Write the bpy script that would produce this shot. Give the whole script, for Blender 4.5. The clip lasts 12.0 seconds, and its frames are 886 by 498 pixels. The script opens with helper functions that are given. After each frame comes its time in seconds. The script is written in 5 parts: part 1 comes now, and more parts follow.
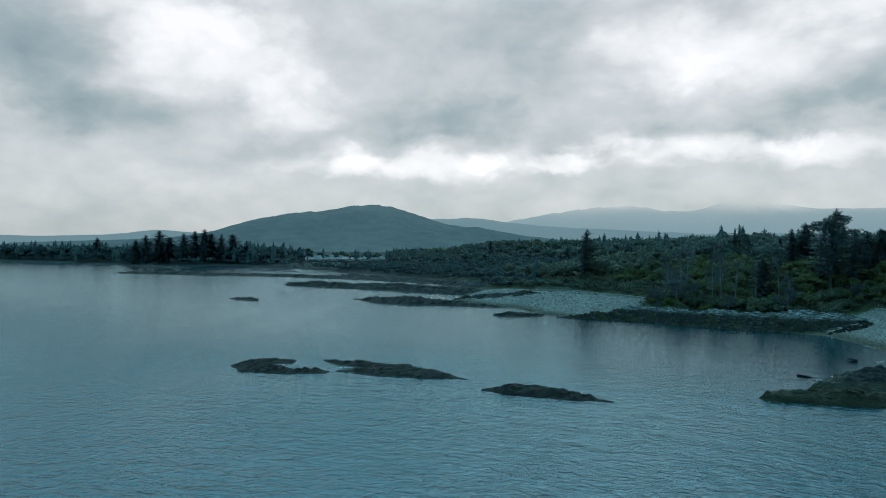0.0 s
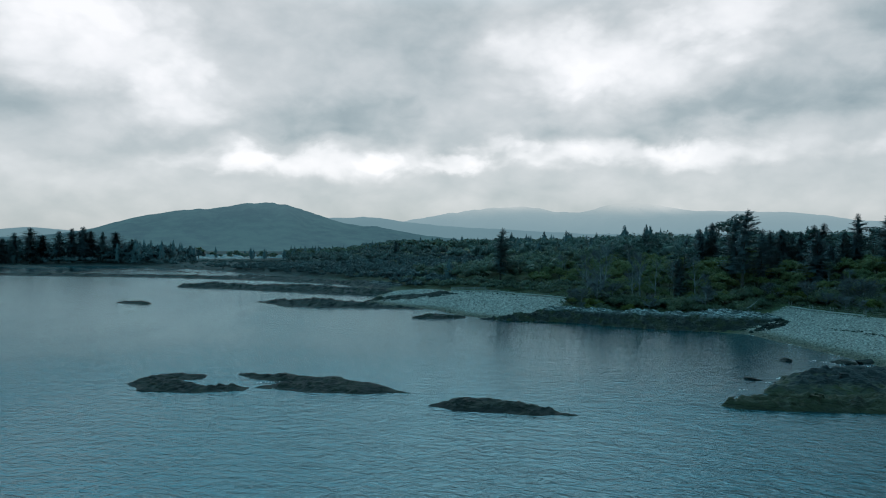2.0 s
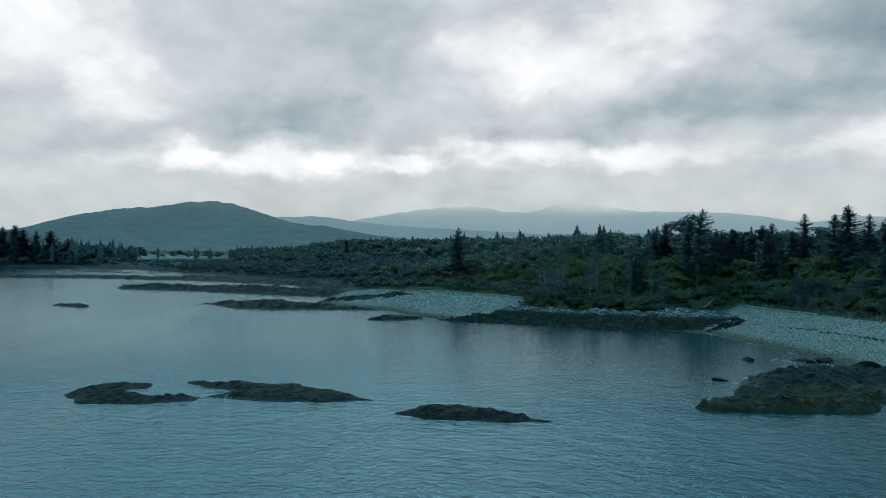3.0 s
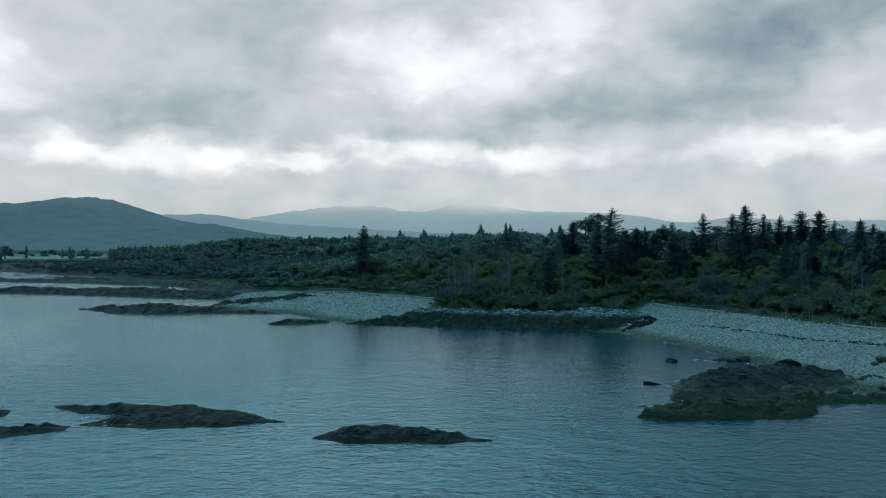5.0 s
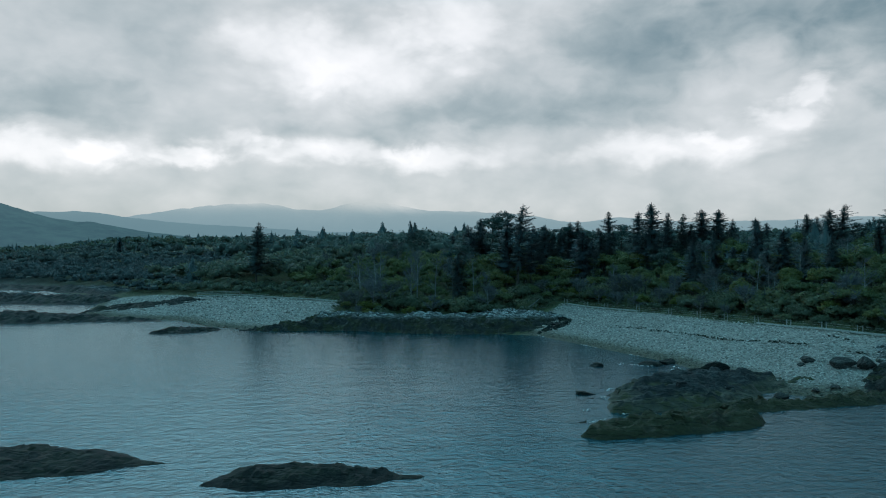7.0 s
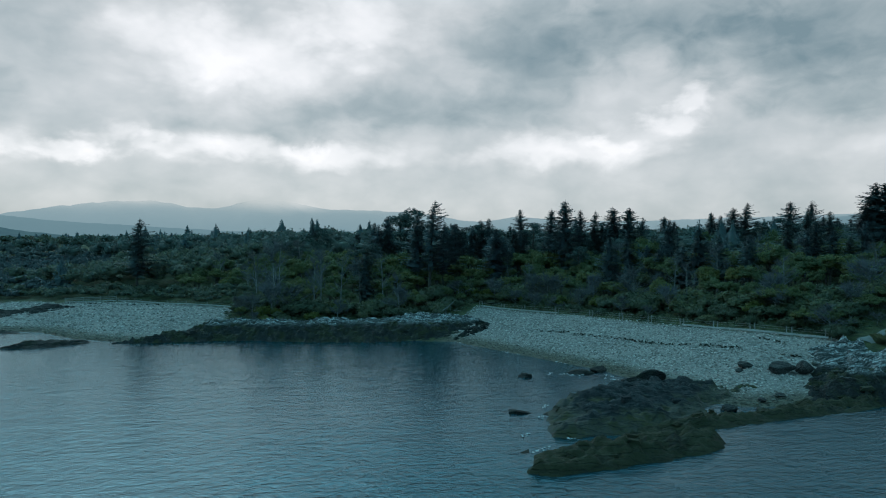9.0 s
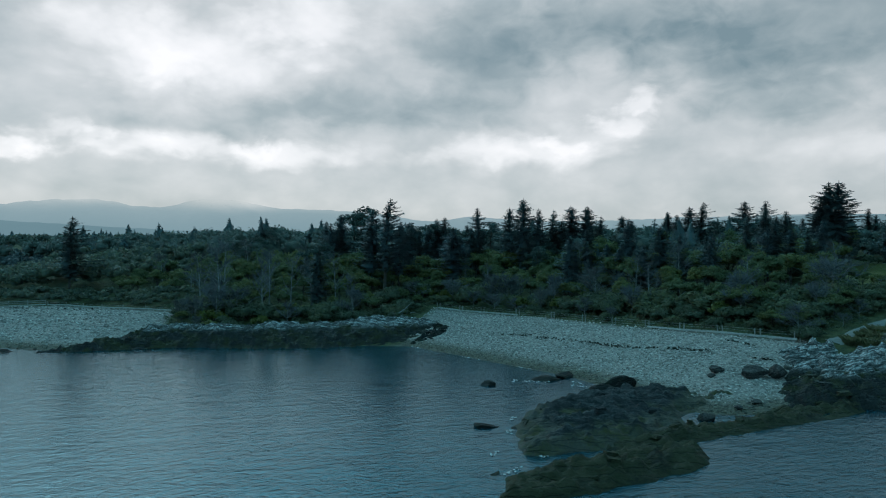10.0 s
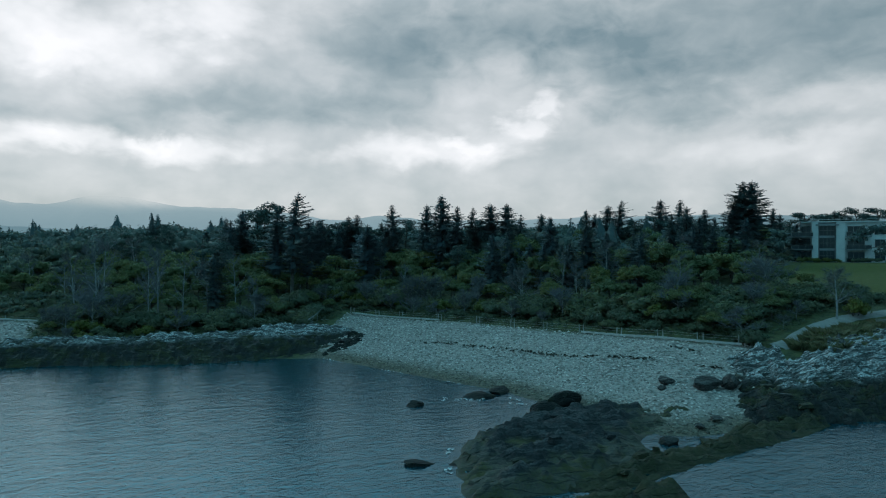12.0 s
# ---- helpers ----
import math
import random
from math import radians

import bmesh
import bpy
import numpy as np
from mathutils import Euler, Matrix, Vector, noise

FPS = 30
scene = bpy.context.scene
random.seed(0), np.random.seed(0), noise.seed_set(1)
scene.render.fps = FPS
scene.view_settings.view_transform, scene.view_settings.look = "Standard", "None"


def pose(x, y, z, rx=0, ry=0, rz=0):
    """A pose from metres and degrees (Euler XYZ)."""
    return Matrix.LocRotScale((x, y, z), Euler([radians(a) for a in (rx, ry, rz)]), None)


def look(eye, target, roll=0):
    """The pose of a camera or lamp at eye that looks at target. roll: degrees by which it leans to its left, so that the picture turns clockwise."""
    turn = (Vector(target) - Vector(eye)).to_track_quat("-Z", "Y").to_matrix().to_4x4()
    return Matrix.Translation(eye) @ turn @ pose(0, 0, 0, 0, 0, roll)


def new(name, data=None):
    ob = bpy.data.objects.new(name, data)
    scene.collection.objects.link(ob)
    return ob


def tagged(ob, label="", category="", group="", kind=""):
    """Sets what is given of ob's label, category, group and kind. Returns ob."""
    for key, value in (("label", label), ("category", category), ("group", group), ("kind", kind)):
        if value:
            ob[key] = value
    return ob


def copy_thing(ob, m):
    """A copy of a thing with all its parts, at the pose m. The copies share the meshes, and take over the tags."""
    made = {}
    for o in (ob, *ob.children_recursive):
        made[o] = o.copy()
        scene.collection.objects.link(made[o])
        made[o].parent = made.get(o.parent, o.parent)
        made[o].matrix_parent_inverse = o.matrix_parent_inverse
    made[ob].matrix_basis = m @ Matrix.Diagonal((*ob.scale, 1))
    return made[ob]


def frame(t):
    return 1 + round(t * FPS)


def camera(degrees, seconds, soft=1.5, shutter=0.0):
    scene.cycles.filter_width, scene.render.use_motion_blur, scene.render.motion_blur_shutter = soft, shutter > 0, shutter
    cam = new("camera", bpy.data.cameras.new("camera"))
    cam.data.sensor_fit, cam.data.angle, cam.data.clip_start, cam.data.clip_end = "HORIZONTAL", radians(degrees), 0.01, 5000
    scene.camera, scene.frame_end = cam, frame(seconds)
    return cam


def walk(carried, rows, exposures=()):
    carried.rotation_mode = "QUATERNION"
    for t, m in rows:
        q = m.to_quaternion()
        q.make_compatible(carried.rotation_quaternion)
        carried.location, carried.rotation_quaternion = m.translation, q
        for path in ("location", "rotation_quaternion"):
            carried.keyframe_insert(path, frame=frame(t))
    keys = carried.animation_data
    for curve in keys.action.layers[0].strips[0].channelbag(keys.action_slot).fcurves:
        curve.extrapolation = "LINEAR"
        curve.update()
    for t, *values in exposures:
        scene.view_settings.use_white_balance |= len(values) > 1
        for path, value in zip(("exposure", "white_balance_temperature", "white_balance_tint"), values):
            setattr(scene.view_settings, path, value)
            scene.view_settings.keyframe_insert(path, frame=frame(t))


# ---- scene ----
# ---- camera and its flight ----
cam = camera(66.2, 12.0, soft=1.05)
# seconds, x, y, z, yaw, pitch, roll
ROWS = [
    (0.0, -1.95, 2.97, 15.48, 1.14, -0.05, 0.31),
    (1.0, -4.69, 7.64, 15.41, -3.26, -0.05, 0.37),
    (2.0, -6.58, 11.50, 15.36, -7.55, -0.05, 0.40),
    (3.0, -7.80, 15.17, 15.30, -11.85, -0.05, 0.40),
    (4.0, -8.44, 19.00, 15.26, -16.18, -0.06, 0.38),
    (5.0, -8.50, 23.15, 15.22, -20.55, -0.07, 0.35),
    (6.0, -7.95, 27.63, 15.18, -24.92, -0.08, 0.30),
    (7.0, -6.78, 32.36, 15.15, -29.23, -0.10, 0.24),
    (8.0, -4.97, 37.19, 15.13, -33.44, -0.12, 0.18),
    (9.0, -2.56, 41.95, 15.11, -37.51, -0.14, 0.12),
    (10.0, 0.31, 46.50, 15.10, -41.45, -0.16, 0.07),
    (11.0, 3.40, 50.80, 15.09, -45.29, -0.19, 0.02),
    (12.0, 6.35, 54.90, 15.09, -49.16, -0.22, -0.00),
]
EXPOSURE = [(0.0, 0.0, 6200, 8), (12.0, 0.0, 6200, 8)]


def aim(x, y, z, yaw, pitch, roll):
    a, p = radians(yaw), radians(pitch)
    way = Vector((-math.sin(a) * math.cos(p), math.cos(a) * math.cos(p), math.sin(p)))
    return look((x, y, z), Vector((x, y, z)) + way, roll)


walk(cam, [(r[0], aim(*r[1:])) for r in ROWS], EXPOSURE)

# ---- world: a broken overcast sky, and a weak wide sun behind it ----
def link(tree, a, b):
    tree.links.new(a, b)


def math_node(tree, op, a, b=None, c=None):
    n = tree.nodes.new("ShaderNodeMath")
    n.operation = op
    for i, v in enumerate((a, b, c)):
        if v is None:
            continue
        if isinstance(v, (int, float)):
            n.inputs[i].default_value = v
        else:
            link(tree, v, n.inputs[i])
    return n.outputs[0]


def vec_node(tree, op, a, b=None):
    n = tree.nodes.new("ShaderNodeVectorMath")
    n.operation = op
    for i, v in enumerate((a, b)):
        if v is None:
            continue
        if isinstance(v, tuple):
            n.inputs[i].default_value = v
        else:
            link(tree, v, n.inputs[i])
    return n.outputs["Value"] if op in ("LENGTH", "DOT_PRODUCT", "DISTANCE") else n.outputs[0]


def noise_node(tree, vector, scale, detail=4.0, rough=0.5, warp=0.0, out="Fac"):
    n = tree.nodes.new("ShaderNodeTexNoise")
    link(tree, vector, n.inputs["Vector"])
    n.inputs["Scale"].default_value = scale
    n.inputs["Detail"].default_value = detail
    n.inputs["Roughness"].default_value = rough
    n.inputs["Distortion"].default_value = warp
    return n.outputs[out]


def map_node(tree, value, a, b, c=0.0, d=1.0, smooth=True):
    n = tree.nodes.new("ShaderNodeMapRange")
    n.interpolation_type = "SMOOTHSTEP" if smooth else "LINEAR"
    link(tree, value, n.inputs[0])
    for i, v in enumerate((a, b, c, d)):
        n.inputs[1 + i].default_value = v
    return n.outputs[0]


def ramp_node(tree, value, stops):
    n = tree.nodes.new("ShaderNodeValToRGB")
    link(tree, value, n.inputs[0])
    e = n.color_ramp.elements
    while len(e) < len(stops):
        e.new(0.5)
    for el, (at, col) in zip(e, stops):
        el.position, el.color = at, (*col, 1)
    return n.outputs[0]


def mix_node(tree, fac, a, b, blend="MIX"):
    n = tree.nodes.new("ShaderNodeMix")
    n.data_type, n.blend_type = "RGBA", blend
    for sock, v in ((n.inputs[0], fac), (n.inputs[6], a), (n.inputs[7], b)):
        if isinstance(v, (int, float)):
            sock.default_value = v
        elif isinstance(v, tuple):
            sock.default_value = (*v, 1)
        else:
            link(tree, v, sock)
    return n.outputs[2]


# colours added for the unseen sky, teal to tint the scene
UNSEEN_SKY = ((0.115, 0.42, 0.54), (0.20, 0.60, 0.74))
world = bpy.data.worlds.new("overcast_sky")
scene.world = world
world.use_nodes = True
wt = world.node_tree
wt.nodes.clear()
coord = wt.nodes.new("ShaderNodeTexCoord").outputs["Generated"]
sky = wt.nodes.new("ShaderNodeTexSky")
sky.sky_type, sky.sun_disc = "NISHITA", False
sky.sun_elevation, sky.sun_rotation = radians(42), radians(8)
sep = wt.nodes.new("ShaderNodeSeparateXYZ")
link(wt, coord, sep.inputs[0])
azim = math_node(wt, "MULTIPLY", math_node(wt, "ARCTAN2", sep.outputs[0], sep.outputs[1]), 57.2958)
elev = math_node(wt, "MULTIPLY", math_node(wt, "ARCSINE", sep.outputs[2]), 57.2958)
plane = wt.nodes.new("ShaderNodeCombineXYZ")
link(wt, azim, plane.inputs[0])
link(wt, elev, plane.inputs[1])
# cloud edges are ragged: the plan of the sky is bent by noise
flat = vec_node(wt, "MULTIPLY", plane.outputs[0], (0.070, 0.115, 0.0))
bend = noise_node(wt, flat, 2.4, 6.0, 0.55, 0.2, "Color")
bend = vec_node(wt, "MULTIPLY", vec_node(wt, "SUBTRACT", bend, (0.5, 0.5, 0.5)), (7.5, 4.2, 0.0))
bent = vec_node(wt, "ADD", plane.outputs[0], bend)
lumps = noise_node(wt, flat, 1.7, 6.0, 0.48, 0.25)
fine = noise_node(wt, flat, 4.6, 6.0, 0.52, 0.4)
tone = math_node(wt, "MULTIPLY_ADD", lumps, 0.34, 0.385)
tone = math_node(wt, "MULTIPLY_ADD", fine, 0.16, math_node(wt, "SUBTRACT", tone, 0.08))
# rounded heads in the cloud
puff = wt.nodes.new("ShaderNodeTexVoronoi")
puff.feature = "SMOOTH_F1"
puff.inputs["Scale"].default_value = 3.2
puff.inputs["Smoothness"].default_value = 0.30
puff.inputs["Detail"].default_value = 3.0
puff.inputs["Roughness"].default_value = 0.5
link(wt, vec_node(wt, "ADD", flat, vec_node(wt, "MULTIPLY", bend, (0.03, 0.05, 0.0))), puff.inputs["Vector"])
tone = math_node(wt, "MULTIPLY_ADD", puff.outputs["Distance"], -0.13, math_node(wt, "ADD", tone, 0.06))
# thin places that the light comes through: azimuth, elevation, half widths, how much brighter
THIN_CLOUD = [
    (-20, 15, 7.5, 3.6, 0.40), (-24, 18.5, 7, 3, 0.30), (-13.5, 11.5, 4.5, 2.2, 0.30), (-22, 5, 7, 1.2, 0.12), (-4, 6.9, 9, 1.1, 0.46), (-9, 7.7, 2.6, 1.7, 0.28),
    (6, 7.4, 5, 0.9, 0.24), (21, 15, 8.5, 3.6, 0.38), (31, 18, 5.5, 3, 0.34), (16, 17, 5, 3, 0.14), (27, 7.8, 9, 1.0, 0.36), (18, 7.4, 4, 0.8, 0.20),
    (48, 7.8, 7, 1.2, 0.42), (54.5, 9.2, 4, 1.3, 0.24), (80, 10.8, 6, 1.3, 0.16), (74, 7.6, 9, 1.0, 0.10),
]
# heads with a clear edge
CLOUD_HEADS = [
    (10.2, 8.8, 2.8, 1.6, 0.26), (8.6, 7.6, 4.0, 1.1, 0.20), (57.5, 11.6, 2.2, 1.1, 0.28), (56, 10.2, 3.0, 1.3, 0.22), (51, 8.5, 3.0, 0.9, 0.18),
    (-8, 7.8, 2.2, 1.3, 0.26), (2.5, 7.1, 3.0, 0.8, 0.16), (14, 7.9, 2.2, 0.9, 0.20), (25, 8.2, 2.4, 0.8, 0.16), (20, 14, 4.0, 1.6, 0.10),
]
# thick banks, how much darker
CLOUD_BANKS = [
    (-33, 14.5, 7, 4.5, -0.30), (-27, 10.4, 6, 2, -0.28), (-17, 8.2, 4.5, 1.2, -0.14), (-1, 11, 6.5, 1.9, -0.27), (5, 17, 9, 4, -0.17), (-1.5, 9.3, 5, 0.8, -0.16),
    (27, 10.6, 7, 1.4, -0.22), (17, 9.3, 3.5, 0.9, -0.18), (34, 11.6, 7, 1.8, -0.20), (22.6, 8.9, 1.8, 0.7, -0.12), (45, 16, 7, 4.5, -0.38), (42, 11, 6, 1.5, -0.16),
    (55, 17.5, 8, 3, -0.32), (64, 14.6, 7, 2.8, -0.24), (76, 16.5, 17, 5.5, -0.42), (88, 13, 8, 3, -0.20), (68, 11.0, 5.5, 1.4, -0.24), (77, 9.0, 5, 0.8, -0.12),
]
curl = math_node(wt, "MULTIPLY_ADD", fine, 1.1, math_node(wt, "MULTIPLY_ADD", puff.outputs["Distance"], 0.6, -0.80))
for rows, near_edge, far_edge, ragged_edge in ((THIN_CLOUD, 0.95, 0.15, 0.35), (CLOUD_HEADS, 0.80, 0.35, 0.7), (CLOUD_BANKS, 0.95, 0.05, 0.35)):
    for a, e, wa, we, gain in rows:
        far = vec_node(wt, "MULTIPLY", vec_node(wt, "SUBTRACT", bent, (a, e, 0.0)), (0.55 / wa, 0.55 / we, 0.0))
        far = math_node(wt, "MULTIPLY_ADD", curl, ragged_edge, vec_node(wt, "LENGTH", far))
        tone = math_node(wt, "ADD", tone, map_node(wt, far, near_edge, far_edge, 0.0, gain))
# low mist over the hills
tone = math_node(wt, "MULTIPLY", tone, map_node(wt, elev, -2.0, 6.5, 0.68, 1.0))
cloud = ramp_node(wt, tone, [(0.0, (0.20, 0.275, 0.30)), (0.28, (0.39, 0.445, 0.455)), (0.52, (0.625, 0.64, 0.637)), (0.78, (0.88, 0.865, 0.857)), (1.0, (1.04, 1.0, 0.985))])
# out of view, above and behind, the sky is added teal light
away = map_node(wt, math_node(wt, "ABSOLUTE", math_node(wt, "SUBTRACT", azim, 24.0)), 72.0, 105.0)
high = math_node(wt, "MAXIMUM", map_node(wt, elev, 19.0, 32.0), math_node(wt, "MULTIPLY", away, 0.9))
deep = mix_node(wt, map_node(wt, lumps, 0.3, 0.7), UNSEEN_SKY[0], UNSEEN_SKY[1])
# added brightness about bearing -5, so that the water mirrors more light
bright = map_node(wt, math_node(wt, "ABSOLUTE", math_node(wt, "ADD", azim, 5.0)), 26.0, 64.0, 3.25, 1.10)
glow = wt.nodes.new("ShaderNodeCombineXYZ")
for k in range(3):
    link(wt, bright, glow.inputs[k])
deep = mix_node(wt, 1.0, deep, glow.outputs[0], "MULTIPLY")
cloud = mix_node(wt, high, cloud, deep)
blue = mix_node(wt, 1.0, sky.outputs[0], (0.11, 0.11, 0.11), "MULTIPLY")
col = mix_node(wt, 0.93, blue, cloud)
back = wt.nodes.new("ShaderNodeBackground")
link(wt, col, back.inputs[0])
back.inputs[1].default_value = 1.0
link(wt, back.outputs[0], wt.nodes.new("ShaderNodeOutputWorld").inputs[0])

sun = new("sun", bpy.data.lights.new("sun", "SUN"))
sun.data.energy, sun.data.angle, sun.data.color = 0.25, radians(25), (1.0, 0.96, 0.9)
sun.matrix_basis = look((0, 0, 300), Vector((0, 0, 300)) - Vector((math.sin(radians(8)) * math.cos(radians(42)), math.cos(radians(8)) * math.cos(radians(42)), math.sin(radians(42)))))


# ---- materials ----
def material(name):
    m = bpy.data.materials.new(name)
    m.use_nodes = True
    t = m.node_tree
    return m, t, t.nodes["Principled BSDF"]


def place_of(tree):
    return tree.nodes.new("ShaderNodeNewGeometry").outputs["Position"]


def height_of(tree, place):
    s = tree.nodes.new("ShaderNodeSeparateXYZ")
    link(tree, place, s.inputs[0])
    return s.outputs[2]


def bump(tree, shader, value, strength, distance):
    b = tree.nodes.new("ShaderNodeBump")
    b.inputs["Strength"].default_value = strength
    b.inputs["Distance"].default_value = distance
    link(tree, value, b.inputs["Height"])
    link(tree, b.outputs[0], shader.inputs["Normal"])
    return b


def plain(name, a, b, scale=3.0, rough=0.8, relief=0.0, fine=20.0):
    """A surface of two tones in patches, with grain."""
    m, t, s = material(name)
    p = place_of(t)
    n = noise_node(t, p, scale, 5.0, 0.6)
    g = noise_node(t, p, fine, 3.0, 0.6)
    f = map_node(t, math_node(t, "MULTIPLY_ADD", g, 0.4, math_node(t, "MULTIPLY", n, 0.6)), 0.35, 0.65)
    link(t, mix_node(t, f, a, b), s.inputs["Base Color"])
    s.inputs["Roughness"].default_value = rough
    s.inputs["Specular IOR Level"].default_value = 0.25
    if relief:
        bump(t, s, g, 0.6, relief)
    return m


def leafy(name, dark, light, other, gloss=0.6):
    """Foliage: tone by tree and by leaf clump, some light passing through."""
    m, t, s = material(name)
    info = t.nodes.new("ShaderNodeObjectInfo").outputs["Random"]
    island = t.nodes.new("ShaderNodeNewGeometry").outputs["Random Per Island"]
    big = noise_node(t, place_of(t), 0.35, 3.0, 0.6)
    c = mix_node(t, map_node(t, island, 0.0, 1.0, 0.36, 0.68), dark, light)
    c = mix_node(t, map_node(t, math_node(t, "MULTIPLY_ADD", info, 0.7, math_node(t, "MULTIPLY", big, 0.5)), 0.35, 0.95), c, mix_node(t, map_node(t, island, 0.0, 1.0, 0.3, 0.8), dark, other))
    grain = noise_node(t, place_of(t), 2.6, 6.0, 0.7)
    c = mix_node(t, map_node(t, grain, 0.32, 0.66), mix_node(t, 1.0, c, (0.88, 0.96, 1.10), "MULTIPLY"), mix_node(t, 1.0, c, (1.14, 1.16, 1.20), "MULTIPLY"))
    bump(t, s, grain, 0.8, 0.22)
    link(t, c, s.inputs["Base Color"])
    s.inputs["Roughness"].default_value = gloss
    s.inputs["Specular IOR Level"].default_value = 0.2
    thin = t.nodes.new("ShaderNodeBsdfTranslucent")
    link(t, c, thin.inputs[0])
    mix = t.nodes.new("ShaderNodeMixShader")
    mix.inputs[0].default_value = 0.42
    link(t, s.outputs[0], mix.inputs[1])
    link(t, thin.outputs[0], mix.inputs[2])
    link(t, mix.outputs[0], t.nodes["Material Output"].inputs[0])
    return m


def make_water():
    m, t, s = material("sea_water")
    p = place_of(t)
    slick = noise_node(t, vec_node(t, "MULTIPLY", p, (0.020, 0.012, 0.0)), 1.0, 4.0, 0.55, 0.8)
    turned = t.nodes.new("ShaderNodeVectorRotate")
    turned.rotation_type = "Z_AXIS"
    turned.inputs["Angle"].default_value = radians(24)
    link(t, p, turned.inputs["Vector"])
    run = vec_node(t, "MULTIPLY", turned.outputs[0], (0.62, 1.0, 0.0))
    swell = noise_node(t, run, 0.42, 3.0, 0.5, 0.3)
    chop = noise_node(t, run, 1.25, 3.0, 0.60, 0.5)
    ripple = noise_node(t, run, 5.0, 3.0, 0.62, 0.4)
    small = noise_node(t, run, 2.6, 3.0, 0.62, 0.5)
    gust = map_node(t, slick, 0.30, 0.70, 0.60, 1.20)
    # the head of the bay lies in the lee of the land
    out = t.nodes.new("ShaderNodeSeparateXYZ")
    link(t, p, out.inputs[0])
    inshore = math_node(t, "MULTIPLY_ADD", out.outputs[0], 0.35, math_node(t, "MULTIPLY", out.outputs[1], 0.5))
    gust = math_node(t, "MULTIPLY", gust, map_node(t, inshore, 25.0, 62.0, 1.45, 0.52))
    h = math_node(t, "MULTIPLY", math_node(t, "MULTIPLY", swell, 0.17), gust)
    for wave, tall in ((chop, 0.155), (small, 0.085), (ripple, 0.040)):
        h = math_node(t, "MULTIPLY_ADD", math_node(t, "MULTIPLY", wave, tall), gust, h)
    wave = bump(t, s, h, 1.0, 1.0).outputs[0]
    # light scattered back from the green water, and the sky mirrored on it
    deep = t.nodes.new("ShaderNodeBsdfDiffuse")
    deep.inputs[0].default_value = (0.006, 0.028, 0.040, 1)
    shine = t.nodes.new("ShaderNodeBsdfGlossy")
    shine.inputs["Color"].default_value = (0.66, 0.93, 1.0, 1)
    link(t, map_node(t, slick, 0.35, 0.65, 0.05, 0.10), shine.inputs["Roughness"])
    edge = t.nodes.new("ShaderNodeFresnel")
    edge.inputs["IOR"].default_value = 1.74
    for n in (deep, shine, edge):
        link(t, wave, n.inputs["Normal"])
    mix = t.nodes.new("ShaderNodeMixShader")
    link(t, edge.outputs[0], mix.inputs[0])
    link(t, deep.outputs[0], mix.inputs[1])
    link(t, shine.outputs[0], mix.inputs[2])
    t.nodes.remove(s)
    link(t, mix.outputs[0], t.nodes["Material Output"].inputs[0])
    return m


def make_rock(name, dark, mid, pale, tide, weed, weed_amount=0.5, low_rock=None, relief=0.30):
    """Bedded shore rock: black and weed-grown in the tide zone, grey with lichen above it."""
    m, t, s = material(name)
    p = place_of(t)
    z = height_of(t, p)
    tilted = t.nodes.new("ShaderNodeVectorRotate")
    tilted.rotation_type = "EULER_XYZ"
    tilted.inputs["Rotation"].default_value = (radians(34), radians(-22), radians(38))
    link(t, p, tilted.inputs["Vector"])
    bed = vec_node(t, "MULTIPLY", tilted.outputs[0], (0.34, 0.50, 1.9))
    big = noise_node(t, p, 0.35, 5.0, 0.6, 0.4)
    mids = noise_node(t, bed, 1.6, 6.0, 0.62, 0.6)
    grit = noise_node(t, p, 7.0, 4.0, 0.65)
    cracks = t.nodes.new("ShaderNodeTexVoronoi")
    cracks.feature = "DISTANCE_TO_EDGE"
    cracks.inputs["Scale"].default_value = 0.7
    link(t, vec_node(t, "ADD", bed, vec_node(t, "MULTIPLY", noise_node(t, p, 0.9, 3.0, 0.5, 0.0, "Color"), (0.9, 0.9, 0.9))), cracks.inputs["Vector"])
    seam = map_node(t, cracks.outputs["Distance"], 0.0, 0.09, 0.0, 1.0)
    grey = mix_node(t, map_node(t, mids, 0.44, 0.60), mid, pale)
    grey = mix_node(t, map_node(t, grit, 0.30, 0.62), dark, grey)
    level = math_node(t, "SUBTRACT", z, math_node(t, "MULTIPLY_ADD", big, 1.6, math_node(t, "MULTIPLY_ADD", mids, 0.9, tide - 1.25)))
    wet = map_node(t, level, -0.28, 0.28, 0.0, 1.0)
    growth = map_node(t, math_node(t, "MULTIPLY_ADD", grit, 0.35, math_node(t, "MULTIPLY", big, 0.75)), 0.62 - 0.30 * weed_amount, 0.78 - 0.30 * weed_amount)
    low = mix_node(t, growth, mix_node(t, grit, dark, low_rock) if low_rock else dark, mix_node(t, grit, weed, (weed[0] * 1.9, weed[1] * 1.8, weed[2] * 1.5)))
    c = mix_node(t, wet, low, grey)
    c = mix_node(t, seam, mix_node(t, 0.5, dark, c), c)
    link(t, c, s.inputs["Base Color"])
    link(t, map_node(t, wet, 0.0, 1.0, 0.70, 0.9), s.inputs["Roughness"])
    s.inputs["Specular IOR Level"].default_value = 0.12
    h = math_node(t, "MULTIPLY_ADD", mids, 0.8, math_node(t, "MULTIPLY_ADD", grit, 0.30, math_node(t, "MULTIPLY", seam, 0.22)))
    bump(t, s, h, 1.0, relief)
    return m


